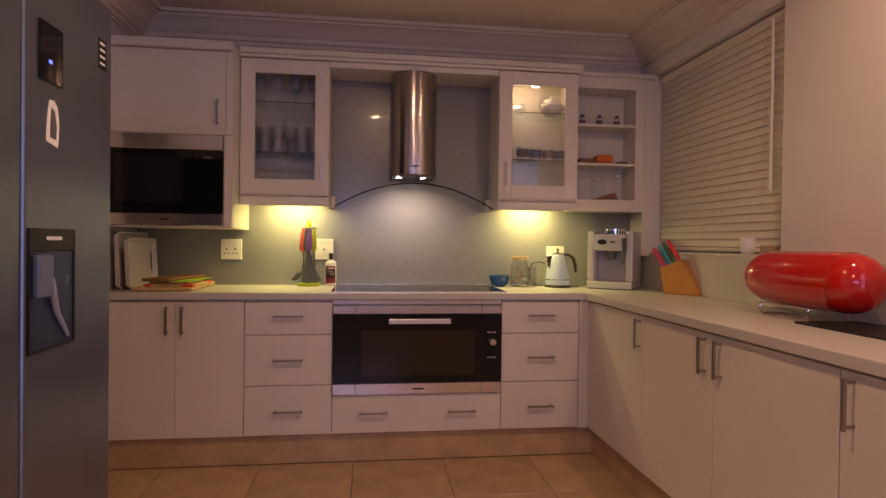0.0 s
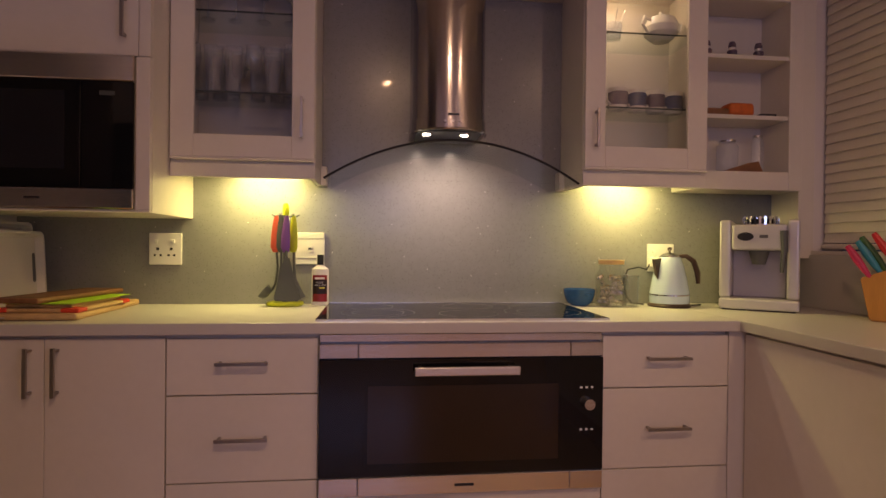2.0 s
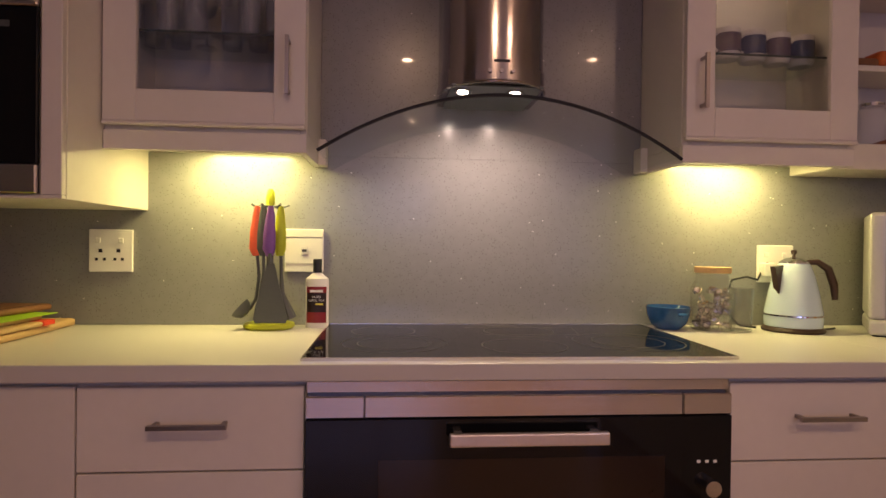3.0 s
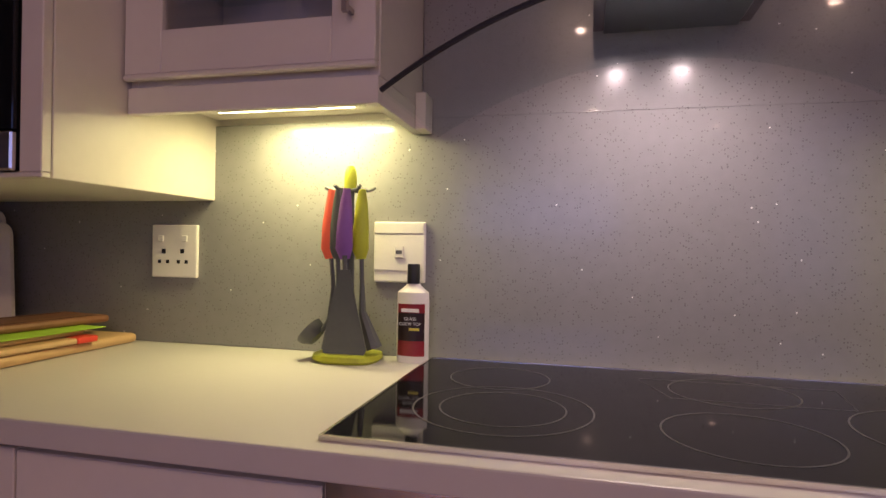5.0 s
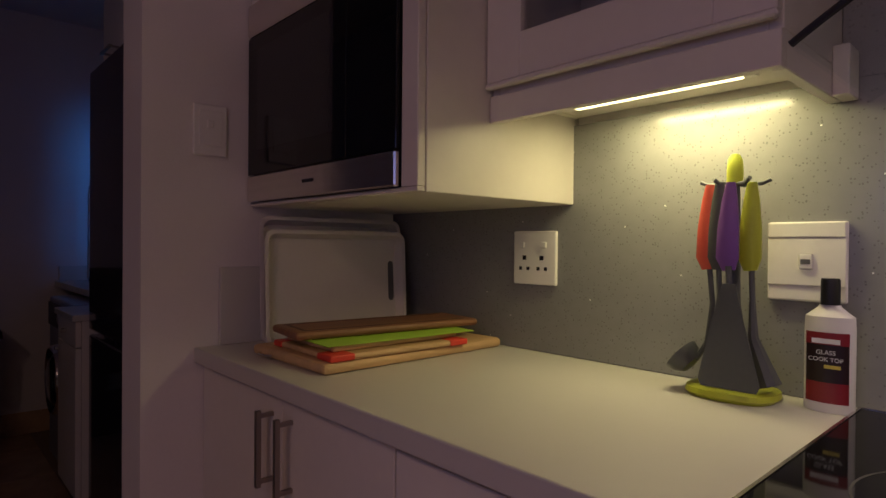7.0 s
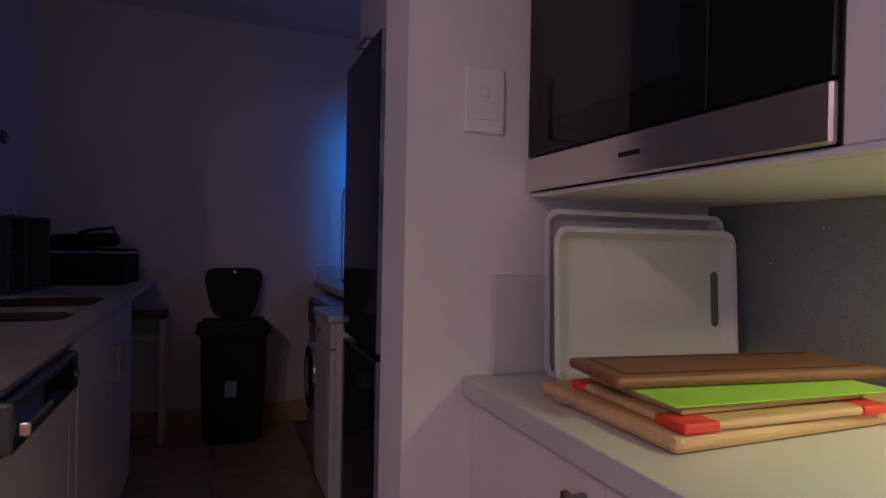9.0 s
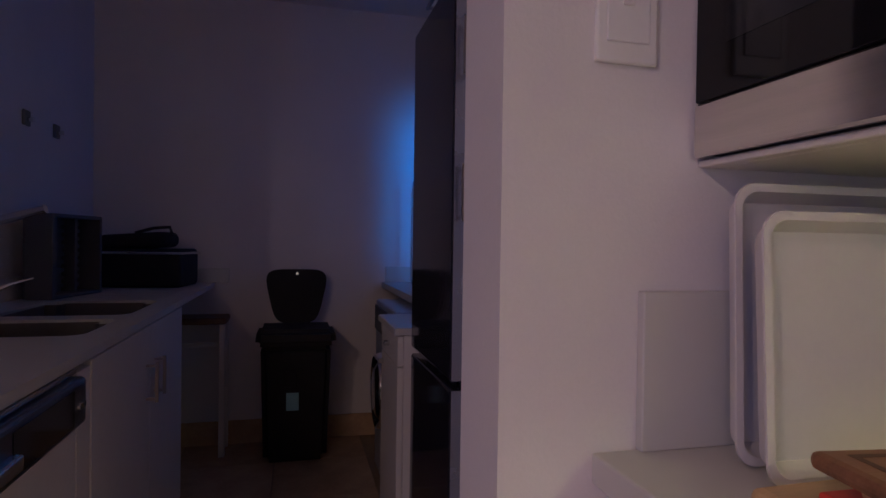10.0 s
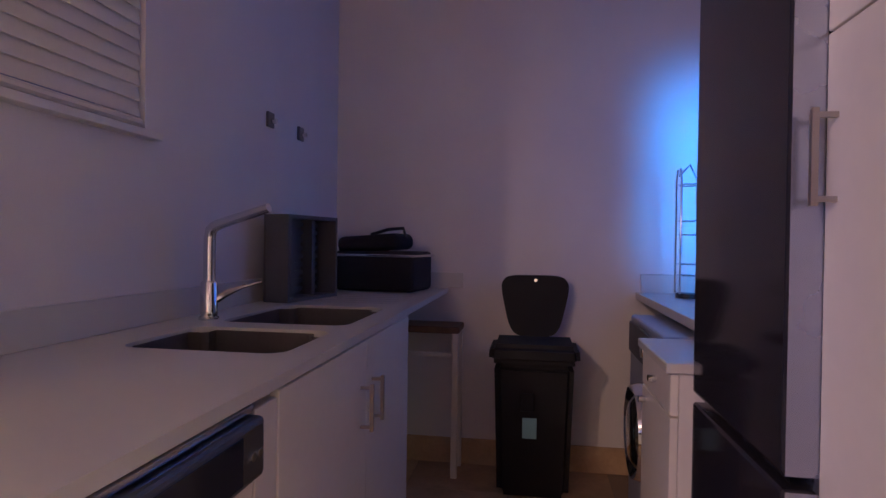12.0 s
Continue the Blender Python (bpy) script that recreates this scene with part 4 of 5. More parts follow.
sheet(bm, lid_line, 0.035, (1, 0, 0))
part("lid", bm, bin_black, bin_, "open black lid leaning on the wall", smooth=True)
slab("bin_label", (-4.0655, -0.955, 0.275), (-4.063, -0.893, 0.365), mat("pale_blue_card", (0.25, 0.45, 0.5), rough=0.7), bin_, label="pale blue card label", bevel=0)
stool = thing("stool", (-4.33, -1.45, 0), "small stool with a brown wooden seat under the counter", "stool")
slab("seat", (-4.435, -1.62, 0.695), (-4.235, -1.262, 0.728), mat("brown_wood", (0.16, 0.08, 0.04), rough=0.5, vary=0.3, scale=4, stretch=(1, 8, 1)), stool, bevel=0.006)
for lx in (-4.415, -4.255):
    for ly in (-1.60, -1.282):
        slab("leg", (lx - 0.015, ly - 0.015, 0), (lx + 0.015, ly + 0.015, 0.694), paint, stool)
slab("rail", (-4.263, -1.584, 0.58), (-4.247, -1.298, 0.60), paint, stool)

part("front_catch", box(bmesh.new(), (-4.064, -0.965, 0.395), (-4.052, -0.905, 0.475), 0.004), bin_black, bin_, "small raised catch")
part("lid_catch", disc(bmesh.new(), (-4.332, -0.905, 0.955), 0.008, 0.006, "x", 12), chrome, bin_, "small pale lid catch")

# ---- things on the worktop ----
light_wood = mat("light_wood", (0.58, 0.38, 0.18), rough=0.5, vary=0.2, scale=3, fine=30, stretch=(8, 1, 8), bump=0.1)
walnut = mat("brown_board_wood", (0.22, 0.10, 0.045), rough=0.5, vary=0.35, scale=4, fine=30, stretch=(9, 1, 9), bump=0.1)
groove_wood = mat("groove_wood", (0.09, 0.04, 0.02), rough=0.6)
block_wood = mat("orange_wood", (0.55, 0.26, 0.07), rough=0.45, vary=0.15, scale=4, fine=40, stretch=(6, 6, 1))
lime = mat("lime_plastic", (0.42, 0.46, 0.03), rough=0.4, vary=0.08)
lime_mat = mat("lime_sheet", (0.36, 0.60, 0.04), rough=0.5, vary=0.06)
red_grip = mat("red_silicone", (0.70, 0.06, 0.03), rough=0.5, vary=0.1)
coral = mat("coral_plastic", (0.75, 0.12, 0.07), rough=0.4, vary=0.06)
purple = mat("purple_plastic", (0.20, 0.08, 0.34), rough=0.4, vary=0.06)
nylon = mat("grey_nylon", (0.085, 0.09, 0.095), rough=0.45, vary=0.1)


def rounded_loop(w, h, r, inset, n=6):
    """Places (y, z) round a rectangle w by h with corners r, drawn in by inset."""
    r2 = max(r - inset * 0.6, 0.006)
    return [(cy + r2 * math.cos(radians(a0 + 90 * i / n)), cz + r2 * math.sin(radians(a0 + 90 * i / n)))
            for cy, cz, a0 in ((w - inset - r2, inset + r2, -90), (w - inset - r2, h - inset - r2, 0), (inset + r2, h - inset - r2, 90), (inset + r2, inset + r2, 180)) for i in range(n + 1)]


def tray(y0, y1, h, x, lean, label, deep=0.026):
    """A moulded dished tray that stands on edge, its open side to the room."""
    ob = thing("tray", (x, (y0 + y1) / 2, CTZ + 0.001), label, "tray", "leaning trays")
    w, r = y1 - y0, 0.026
    m = Matrix.Translation((x, y0, CTZ + 0.002)) @ Matrix.Rotation(radians(lean), 4, "Y")
    bm = bmesh.new()
    rings = [[bm.verts.new(m @ Vector((d, cy, cz))) for cy, cz in rounded_loop(w, h, r, inset)]
             for d, inset in ((0.0, 0.022), (0.0, 0.014), (deep - 0.003, 0.005), (deep - 0.003, 0.0), (deep, 0.0), (deep, 0.009), (0.003, 0.019), (0.003, 0.028))]
    n = len(rings[0])
    for a, b in zip(rings, rings[1:]):
        for i in range(n):
            bm.faces.new((a[i], a[(i + 1) % n], b[(i + 1) % n], b[i]))
    bm.faces.new(rings[0][::-1])
    bm.faces.new(rings[-1])
    part("tray_body", bm, tray_plastic, ob, smooth=True)
    slot = [(w - 0.034 + 0.009 * math.cos(a), h * 0.52 + (0.010 * math.sin(a) + math.copysign(h * 0.16, math.sin(a)))) for a in [2 * math.pi * (i + 0.5) / 20 for i in range(20)]]
    # The slot isn't cut through: a thin dark plate paints its shade.
    part("handle_slot", sheet(bmesh.new(), [m @ Vector((0.0034, cy, cz)) for cy, cz in slot], 0.0008, m.to_3x3() @ Vector((1, 0, 0))), grey_plastic, ob, "dark plate drawn as the shaded slot of the tray handle")
    return ob


tray_plastic = mat("cream_white_plastic", (0.66, 0.62, 0.60), rough=0.34, vary=0.04, bump=0.02)
tray(-0.470, -0.052, 0.303, -1.562, -2.0, "large white plastic tray leaning on the short wall")
tray(-0.484, -0.078, 0.270, -1.505, -3.0, "smaller white plastic tray leaning in front of another")

bt3 = thing("tray", (-1.60, -0.05, CTZ + 0.001), "round pale plate-like tray with a handle slot behind the leaning trays", "tray", "leaning trays")
bm = bmesh.new()
sheet(bm, [(-1.600, -0.150 + 0.122 * math.cos(a), 1.042 + 0.138 * math.sin(a)) for a in [2 * math.pi * i / 36 for i in range(36)]], 0.010, (1, 0, 0))
part("tray_body", bm, tray_plastic, bt3)
part("rim", tube(bmesh.new(), [(-1.586, -0.150 + 0.122 * math.cos(a), 1.042 + 0.138 * math.sin(a)) for a in [2 * math.pi * i / 36 for i in range(36)]], 0.005, 8, closed=True), tray_plastic, bt3, smooth=True)
# Dark oval plate in place of the open slot, for its shade.
part("handle_slot", sheet(bmesh.new(), [(-1.5899, -0.048 + 0.006 * math.cos(a), 1.04 + 0.045 * math.sin(a)) for a in [2 * math.pi * i / 16 for i in range(16)]], 0.0008, (1, 0, 0)), grey_plastic, bt3, "dark plate drawn as the shaded slot of the tray handle")


def board(name, a, b, material, label, turn=0.0, parts=()):
    c = ((a[0] + b[0]) / 2, (a[1] + b[1]) / 2, a[2])
    ob = thing(name, c, label, "chopping board", "stacked boards")
    bm = box(bmesh.new(), a, b, min(0.012, (b[2] - a[2]) * 0.4), 2)
    spin = Matrix.Translation(c) @ Matrix.Rotation(radians(turn), 4, "Z") @ Matrix.Translation(-Vector(c))
    bmesh.ops.transform(bm, matrix=spin, verts=bm.verts)
    part("board", bm, material, ob)
    for nm, p, q, m, l in parts:
        bm = box(bmesh.new(), p, q, min(0.003, (q[2] - p[2]) * 0.3), 2)
        bmesh.ops.transform(bm, matrix=spin, verts=bm.verts)
        part(nm, bm, m, ob, l)
    return ob


z = CTZ
board("chopping_board", (-1.462, -0.525, z + 0.0005), (-1.168, -0.040, z + 0.022), light_wood, "thick pale wooden chopping board on the worktop", 0.5)
board("chopping_board", (-1.402, -0.503, z + 0.0225), (-1.164, -0.165, z + 0.034), light_wood, "pale wooden board with red rubber corners", -2,
      [("red_corner", (-1.215, -0.5055, z + 0.0222), (-1.1615, -0.452, z + 0.0350), red_grip, "red rubber corner"), ("red_corner", (-1.200, -0.212, z + 0.0222), (-1.1615, -0.163, z + 0.0350), red_grip, "red rubber corner"),
       ("red_corner", (-1.4045, -0.5055, z + 0.0222), (-1.369, -0.455, z + 0.0350), red_grip, "red rubber corner")])
board("chopping_board", (-1.385, -0.485, z + 0.0355), (-1.190, -0.170, z + 0.0465), light_wood, "thin pale wooden board in the stack", -2)
board("cutting_mat", (-1.380, -0.495, z + 0.0470), (-1.178, -0.130, z + 0.0488), lime_mat, "thin lime green flexible cutting mat", -4)
board("chopping_board", (-1.392, -0.512, z + 0.0495), (-1.245, -0.062, z + 0.066), walnut, "brown wooden board with a juice groove on top of the stack", -8,
      [("juice_groove", (-1.375, -0.490, z + 0.0660), (-1.368, -0.090, z + 0.0664), groove_wood, "dark juice groove"), ("juice_groove", (-1.269, -0.490, z + 0.0660), (-1.262, -0.090, z + 0.0664), groove_wood, "dark juice groove"),
       ("juice_groove", (-1.368, -0.490, z + 0.0660), (-1.269, -0.483, z + 0.0664), groove_wood, "dark juice groove")])
bm = tube(bmesh.new(), [(-1.39 + 0.025 * math.cos(a), -0.528 + 0.012 * math.sin(a), z + 0.010) for a in [math.pi * i / 6 - math.pi for i in range(7)]], 0.0025, 6)
loop = thing("board_handle", (-1.39, -0.53, z), "small bent metal handle of a chopping board", "handle")
part("wire", bm, chrome, loop, smooth=True)

# utensil carousel
hx, hy = -0.623, -0.092
ut = thing("utensil_stand", (hx, hy, z), "lime green carousel stand with hanging kitchen utensils", "utensil stand")
bm = lathe(bmesh.new(), (0, 0, z + 0.0005), [(0.0, 0), (0.064, 0), (0.070, 0.006), (0.068, 0.014), (0.056, 0.017), (0.0, 0.014)], 40)
for q in bm.verts:
    r = math.hypot(q.co.x, q.co.y)
    if r > 0.01:
        k = (abs(q.co.x / r) ** 4 + abs(q.co.y / r) ** 4) ** -0.25
        q.co.x, q.co.y = hx + q.co.x * (0.55 + 0.45 * k), hy + q.co.y * (0.55 + 0.45 * k) * 0.85
    else:
        q.co.x, q.co.y = hx, hy
part("foot", bm, lime, ut, "lime green plastic foot")
part("post", tube(bmesh.new(), [(hx, hy, z + 0.016), (hx, hy, 1.25)], [0.012, 0.008], 12), nylon, ut, "grey central post", smooth=True)
part("knob", lathe(bmesh.new(), (hx, hy, 1.245), [(0.0, 0), (0.012, 0), (0.0125, 0.02), (0.011, 0.038), (0.006, 0.047), (0.0, 0.048)], 16), lime, ut, "lime green top knob", smooth=True)
for k in range(6):
    a = radians(k * 60 + 12)
    dx, dy = math.cos(a), math.sin(a)
    part("hook", tube(bmesh.new(), [(hx, hy, 1.243), (hx + dx * 0.04, hy + dy * 0.036, 1.243), (hx + dx * 0.052, hy + dy * 0.046, 1.249)], 0.0035, 6), nylon, ut, "dark hanging hook")


def utensil(dx, dy, grip, head, label, lean=0.0):
    x, y = hx + dx, hy + dy
    ob = thing("kitchen_utensil", (x, y, 1.0), label, "utensil", "hanging utensils")
    bm = bmesh.new()
    m = Matrix.Translation((x, y, 0)) @ Matrix.Diagonal((1.0, 0.55, 1, 1)) @ Matrix.Translation((-x, -y, 0))
    tube(bm, [(x, y, 1.243), (x - lean * 0.2, y, 1.215), (x - lean * 0.5, y, 1.17), (x - lean * 0.7, y, 1.125), (x - lean * 0.3, y, 1.105)], [0.007, 0.012, 0.0165, 0.0175, 0.010], 12)
    bmesh.ops.transform(bm, matrix=m, verts=bm.verts)
    part("grip", bm, grip, ob, smooth=True)
    bm = bmesh.new()
    if head == "spatula":
        tube(bm, [(x, y - 0.006, 1.112), (x + 0.004, y - 0.008, 1.05), (x + 0.004, y - 0.01, 1.02)], 0.005, 8)
        sheet(bm, [(x + 0.004 + u, y - 0.012, v) for u, v in ((-0.009, 1.085), (0.010, 1.085), (0.022, 1.03), (0.046, 0.932), (0.041, 0.922), (-0.041, 0.922), (-0.046, 0.932), (-0.024, 1.03))], 0.003, (0, -1, 0))
    elif head == "ladle":
        tube(bm, [(x, y, 1.112), (x + 0.006, y, 1.05), (x - 0.002, y, 0.985), (x - 0.02, y, 0.955)], 0.0045, 8)
        lathe(bm, (0, 0, 0), [(0.0, -0.020), (0.018, -0.016), (0.028, -0.004), (0.031, 0.008), (0.028, 0.008), (0.016, -0.010), (0.0, -0.014)], 18, Matrix.Translation((x - 0.040, y, 0.955)) @ Matrix.Rotation(radians(-50), 4, "Y"))
    else:
        tube(bm, [(x, y, 1.112), (x + 0.002, y, 1.06), (x + (0.004 if dx > 0 else -0.004), y, 1.0), (x + (0.030 if dx > 0 else -0.01), y, 0.93)], [0.0045, 0.0045, 0.008, 0.017], 8)
    part("head", bm, nylon, ob, "dark grey nylon head", smooth=head != "spatula")


utensil(-0.031, -0.020, coral, "ladle", "nylon ladle with a coral red grip", 0.006)
utensil(0.010, -0.042, purple, "spatula", "wide nylon spatula with a purple grip", 0.006)
utensil(0.033, -0.018, lime, "spoon", "nylon spoon with a lime green grip", 0.004)
utensil(-0.012, -0.030, nylon, "spoon", "all-grey nylon serving spoon", 0.0)

# hob cleaner bottle
bx, by = -0.493, -0.072
bo = thing("cleaner_bottle", (bx, by, z), "white cleaner bottle with a maroon label and black cap", "bottle")
bm = lathe(bmesh.new(), (bx, by, z + 0.0005), [(0.0, 0), (0.031, 0), (0.033, 0.004), (0.033, 0.122), (0.032, 0.140), (0.024, 0.146), (0.015, 0.154), (0.014, 0.157), (0.0, 0.157)], 28)
squash = Matrix.Translation((bx, by, 0)) @ Matrix.Diagonal((1, 0.6, 1, 1)) @ Matrix.Translation((-bx, -by, 0))
bmesh.ops.transform(bm, matrix=squash, verts=bm.verts)
part("bottle_body", bm, white_plastic, bo, smooth=True)
part("cap", lathe(bmesh.new(), (bx, by, z + 0.1575), [(0.0, 0), (0.0125, 0), (0.0125, 0.036), (0.0115, 0.039), (0.0, 0.039)], 20), black_plastic, bo, "ribbed black cap", smooth=True)


def curved_label(w, z0, z1, material, off, name, label):
    bm = bmesh.new()
    n = 10
    pts = []
    for i in range(n + 1):
        a = -math.pi / 2 + w * (i / n - 0.5) * 2
        pts.append((bx + (0.033 + off) * math.cos(a), by + (0.0198 + off) * math.sin(a)))
    lo = [bm.verts.new((*p, z0)) for p in pts]
    hi = [bm.verts.new((*p, z1)) for p in pts]
    for i in range(n):
        bm.faces.new((lo[i], lo[i + 1], hi[i + 1], hi[i]))
    return part(name, bm, material, bo, label, smooth=True)


curved_label(0.95, z + 0.015, z + 0.118, mat("dark_label", (0.025, 0.012, 0.012), rough=0.3), 0.0006, "label_panel", "dark label panel")
curved_label(0.95, z + 0.015, z + 0.045, mat("maroon_label", (0.25, 0.02, 0.025), rough=0.3), 0.0009, "label_band", "maroon label band")
curved_label(0.95, z + 0.100, z + 0.118, MATS["maroon_label"], 0.0009, "label_band", "maroon label band")


def words(text, size, place, material, name, parent, turn=(90, 0, 0)):
    cu = bpy.data.curves.new(name, "FONT")
    cu.body, cu.size, cu.align_x, cu.extrude = text, size, "CENTER", 0.0002
    tmp = bpy.data.objects.new(name, cu)
    me = bpy.data.meshes.new_from_object(tmp)
    bpy.data.objects.remove(tmp)
    me.transform(pose(*place, *turn))
    if parent:
        me.transform(Matrix.Translation(-ORG[parent]))
    me.materials.append(material)
    ob = new(name, me)
    ob.parent = parent
    return tagged(ob, "printed label words")


words("GLASS", 0.009, (bx, by - 0.0212, z + 0.086), white_mark, "label_text", bo)
words("COOK TOP", 0.0085, (bx, by - 0.0212, z + 0.076), white_mark, "label_text", bo)
part("label_bar", box(bmesh.new(), (bx - 0.018, by - 0.0215, z + 0.102), (bx + 0.018, by - 0.0206, z + 0.109)), white_mark, bo, "pale bar where a maker name stands")
part("label_bar", box(bmesh.new(), (bx - 0.002, by - 0.0215, z + 0.066), (bx + 0.019, by - 0.0206, z + 0.071)), mat("yellow_mark", (0.7, 0.6, 0.1)), bo, "yellow bar on the label")

# bowl, jar, kettle
blue_glaze = mat("blue_glaze", (0.02, 0.085, 0.23), rough=0.12, vary=0.25, scale=12)
bw2 = thing("bowl", (0.542, -0.095, z), "small blue glazed ceramic bowl with two lugs", "bowl")
part("bowl_body", lathe(bmesh.new(), (0.542, -0.095, z + 0.0005), [(0.0, 0), (0.034, 0), (0.052, 0.016), (0.061, 0.042), (0.064, 0.066), (0.061, 0.067), (0.056, 0.044), (0.046, 0.02), (0.0, 0.008)], 32), blue_glaze, bw2, smooth=True)
part("lug", lathe(bmesh.new(), (0.556, -0.154, z + 0.048), [(0.0, -0.007), (0.012, -0.005), (0.015, 0), (0.012, 0.005), (0.0, 0.007)], 14), blue_glaze, bw2, smooth=True)
ja = thing("storage_jar", (0.668, -0.115, z), "clear glass jar of foil-wrapped sweets with a cork lid", "jar")
p = part("glass_body", lathe(bmesh.new(), (0.668, -0.115, z + 0.0005), [(0.0, 0), (0.050, 0), (0.053, 0.006), (0.053, 0.115), (0.040, 0.140), (0.040, 0.158)], 32), clear, ja, "clear glass body", smooth=True)
part("cork_lid", lathe(bmesh.new(), (0.668, -0.115, z + 0.159), [(0.0, 0), (0.044, 0), (0.045, 0.016), (0.0, 0.017)], 24), light_wood, ja, "pale cork lid", smooth=True)
foil = mat("crumpled_foil", (0.62, 0.58, 0.55), rough=0.22, metal=0.9, vary=0.3, scale=60)
bm = bmesh.new()
rnd = random.Random(4)
for i in range(46):
    a, r = rnd.uniform(0, 6.28), 0.040 * math.sqrt(rnd.random())
    c = (0.668 + r * math.cos(a), -0.115 + r * math.sin(a), z + 0.014 + (i // 8) * 0.019)
    bmesh.ops.create_icosphere(bm, subdivisions=1, radius=rnd.uniform(0.009, 0.013), matrix=Matrix.Translation(c) @ Euler((rnd.random() * 3, rnd.random() * 3, 0)).to_matrix().to_4x4() @ Matrix.Diagonal((1.2, 0.8, 0.9, 1)))
part("wrapped_sweet", bm, foil, ja, "foil-wrapped sweets", kind="stuff")
for o in ja.children:
    o.data.transform(Matrix.Diagonal((1.14, 1.14, 1.06, 1)))
tb = thing("tumbler", (0.735, -0.165, z), "clear straight drinking glass beside the jar of sweets", "glass")
part("glass_body", lathe(bmesh.new(), (0.735, -0.150, z + 0.0005), [(0.0, 0), (0.030, 0), (0.034, 0.125), (0.032, 0.125), (0.028, 0.006), (0.0, 0.006)], 24), clear, tb, smooth=True)
kx, ky = 0.903, -0.140
ke = thing("kettle", (kx, ky, z), "pale blue-white kettle with a dark brown handle", "kettle")
kettle_enamel = mat("pale_enamel", (0.56, 0.69, 0.82), rough=0.18, vary=0.03, coat=0.4)
brown_plastic = mat("brown_plastic", (0.05, 0.025, 0.018), rough=0.35)
part("power_base", lathe(bmesh.new(), (kx, ky, z + 0.0005), [(0.0, 0), (0.082, 0), (0.084, 0.006), (0.078, 0.014), (0.0, 0.015)], 32), brown_plastic, ke, "dark round power base", smooth=True)
part("kettle_body", lathe(bmesh.new(), (kx, ky, z + 0.0155), [(0.0, 0), (0.076, 0), (0.078, 0.02), (0.076, 0.045), (0.066, 0.10), (0.054, 0.15), (0.044, 0.178), (0.038, 0.188), (0.020, 0.197), (0.0, 0.199)], 36), kettle_enamel, ke, smooth=True)
part("chrome_band", lathe(bmesh.new(), (kx, ky, z + 0.046), [(0.0775, 0), (0.0795, 0.001), (0.079, 0.005), (0.0765, 0.006)], 36), chrome, ke, "thin chrome band", smooth=True)
part("lid", lathe(bmesh.new(), (kx, ky, z + 0.2005), [(0.041, 0), (0.040, 0.004), (0.026, 0.013), (0.010, 0.017), (0.0, 0.0175)], 28), chrome, ke, "low domed chrome lid", smooth=True)
part("lid_knob", lathe(bmesh.new(), (kx, ky, z + 0.2165), [(0.0, 0), (0.005, 0), (0.004, 0.008), (0.009, 0.014), (0.008, 0.022), (0.0, 0.025)], 14), brown_plastic, ke, "small dark lid knob", smooth=True)
bm = tube(bmesh.new(), [(kx + 0.030, ky - 0.01, z + 0.203), (kx + 0.060, ky - 0.018, z + 0.205), (kx + 0.088, ky - 0.026, z + 0.185), (kx + 0.103, ky - 0.030, z + 0.14), (kx + 0.106, ky - 0.032, z + 0.095)], [0.007, 0.009, 0.0115, 0.0115, 0.008], 10)
part("handle", bm, brown_plastic, ke, "curved dark brown handle", smooth=True)
bm = sheet(bmesh.new(), [(kx - 0.036, ky - 0.012, z + 0.195), (kx - 0.078, ky - 0.030, z + 0.190), (kx - 0.063, ky - 0.028, z + 0.110)], 0.028, (0.1, 1, 0))
part("spout", bm, brown_plastic, ke, "dark pointed spout")
cord = thing("power_cord", (0.76, -0.05, z), "thin black cord looped from the socket to the kettle", "cable")
part("cord", tube(bmesh.new(), [(0.875, -0.035, 1.075), (0.85, -0.05, 1.045), (0.81, -0.055, 1.055), (0.765, -0.055, 1.045), (0.745, -0.06, 1.00), (0.75, -0.065, 0.94), (0.775, -0.08, 0.908), (0.815, -0.10, 0.9045)], 0.0035, 6), black_plastic, cord, smooth=True)
pl = thing("plug", (0.885, -0.03, 1.07), "black plug in the wall socket", "plug")
slab("plug_body", (0.866, -0.058, 1.055), (0.904, -0.0300, 1.098), white_plastic, pl, bevel=0.004, seg=2)
cord2 = thing("power_cord", (1.0, -0.15, z), "thin black cord lying on the worktop", "cable")
part("cord", tube(bmesh.new(), [(0.965, -0.17, 0.9045), (1.0, -0.14, 0.9045), (1.05, -0.12, 0.9045)], 0.0035, 6), black_plastic, cord2, smooth=True)

# coffee machine
silver = mat("silver_plastic", (0.58, 0.56, 0.57), rough=0.32, metal=0.35, vary=0.05)
lilac = mat("grey_lilac_panel", (0.42, 0.40, 0.46), rough=0.3, metal=0.4, vary=0.05)
cm = thing("coffee_machine", (1.15, -0.2, z), "silver automatic coffee machine with a chrome bean dish", "coffee machine")
cx0, cx1, cf, cb = 1.018, 1.278, -0.345, -0.09
slab("base_tray", (cx0, cf - 0.015, z + 0.004), (cx1, cb, z + 0.043), silver, cm, bevel=0.008, seg=3)
slab("foot", (cx0 + 0.01, cf, z), (cx1 - 0.01, cb, z + 0.0038), black_plastic, cm)
slab("side_column", (cx0, cf, z + 0.0435), (cx0 + 0.040, cb, z + 0.325), silver, cm, bevel=0.010, seg=3)
slab("side_column", (cx1 - 0.040, cf, z + 0.0435), (cx1, cb, z + 0.325), silver, cm, bevel=0.010, seg=3)
slab("back_panel", (cx0 + 0.041, cf + 0.09, z + 0.0435), (cx1 - 0.041, cb, z + 0.215), lilac, cm, bevel=0.003)
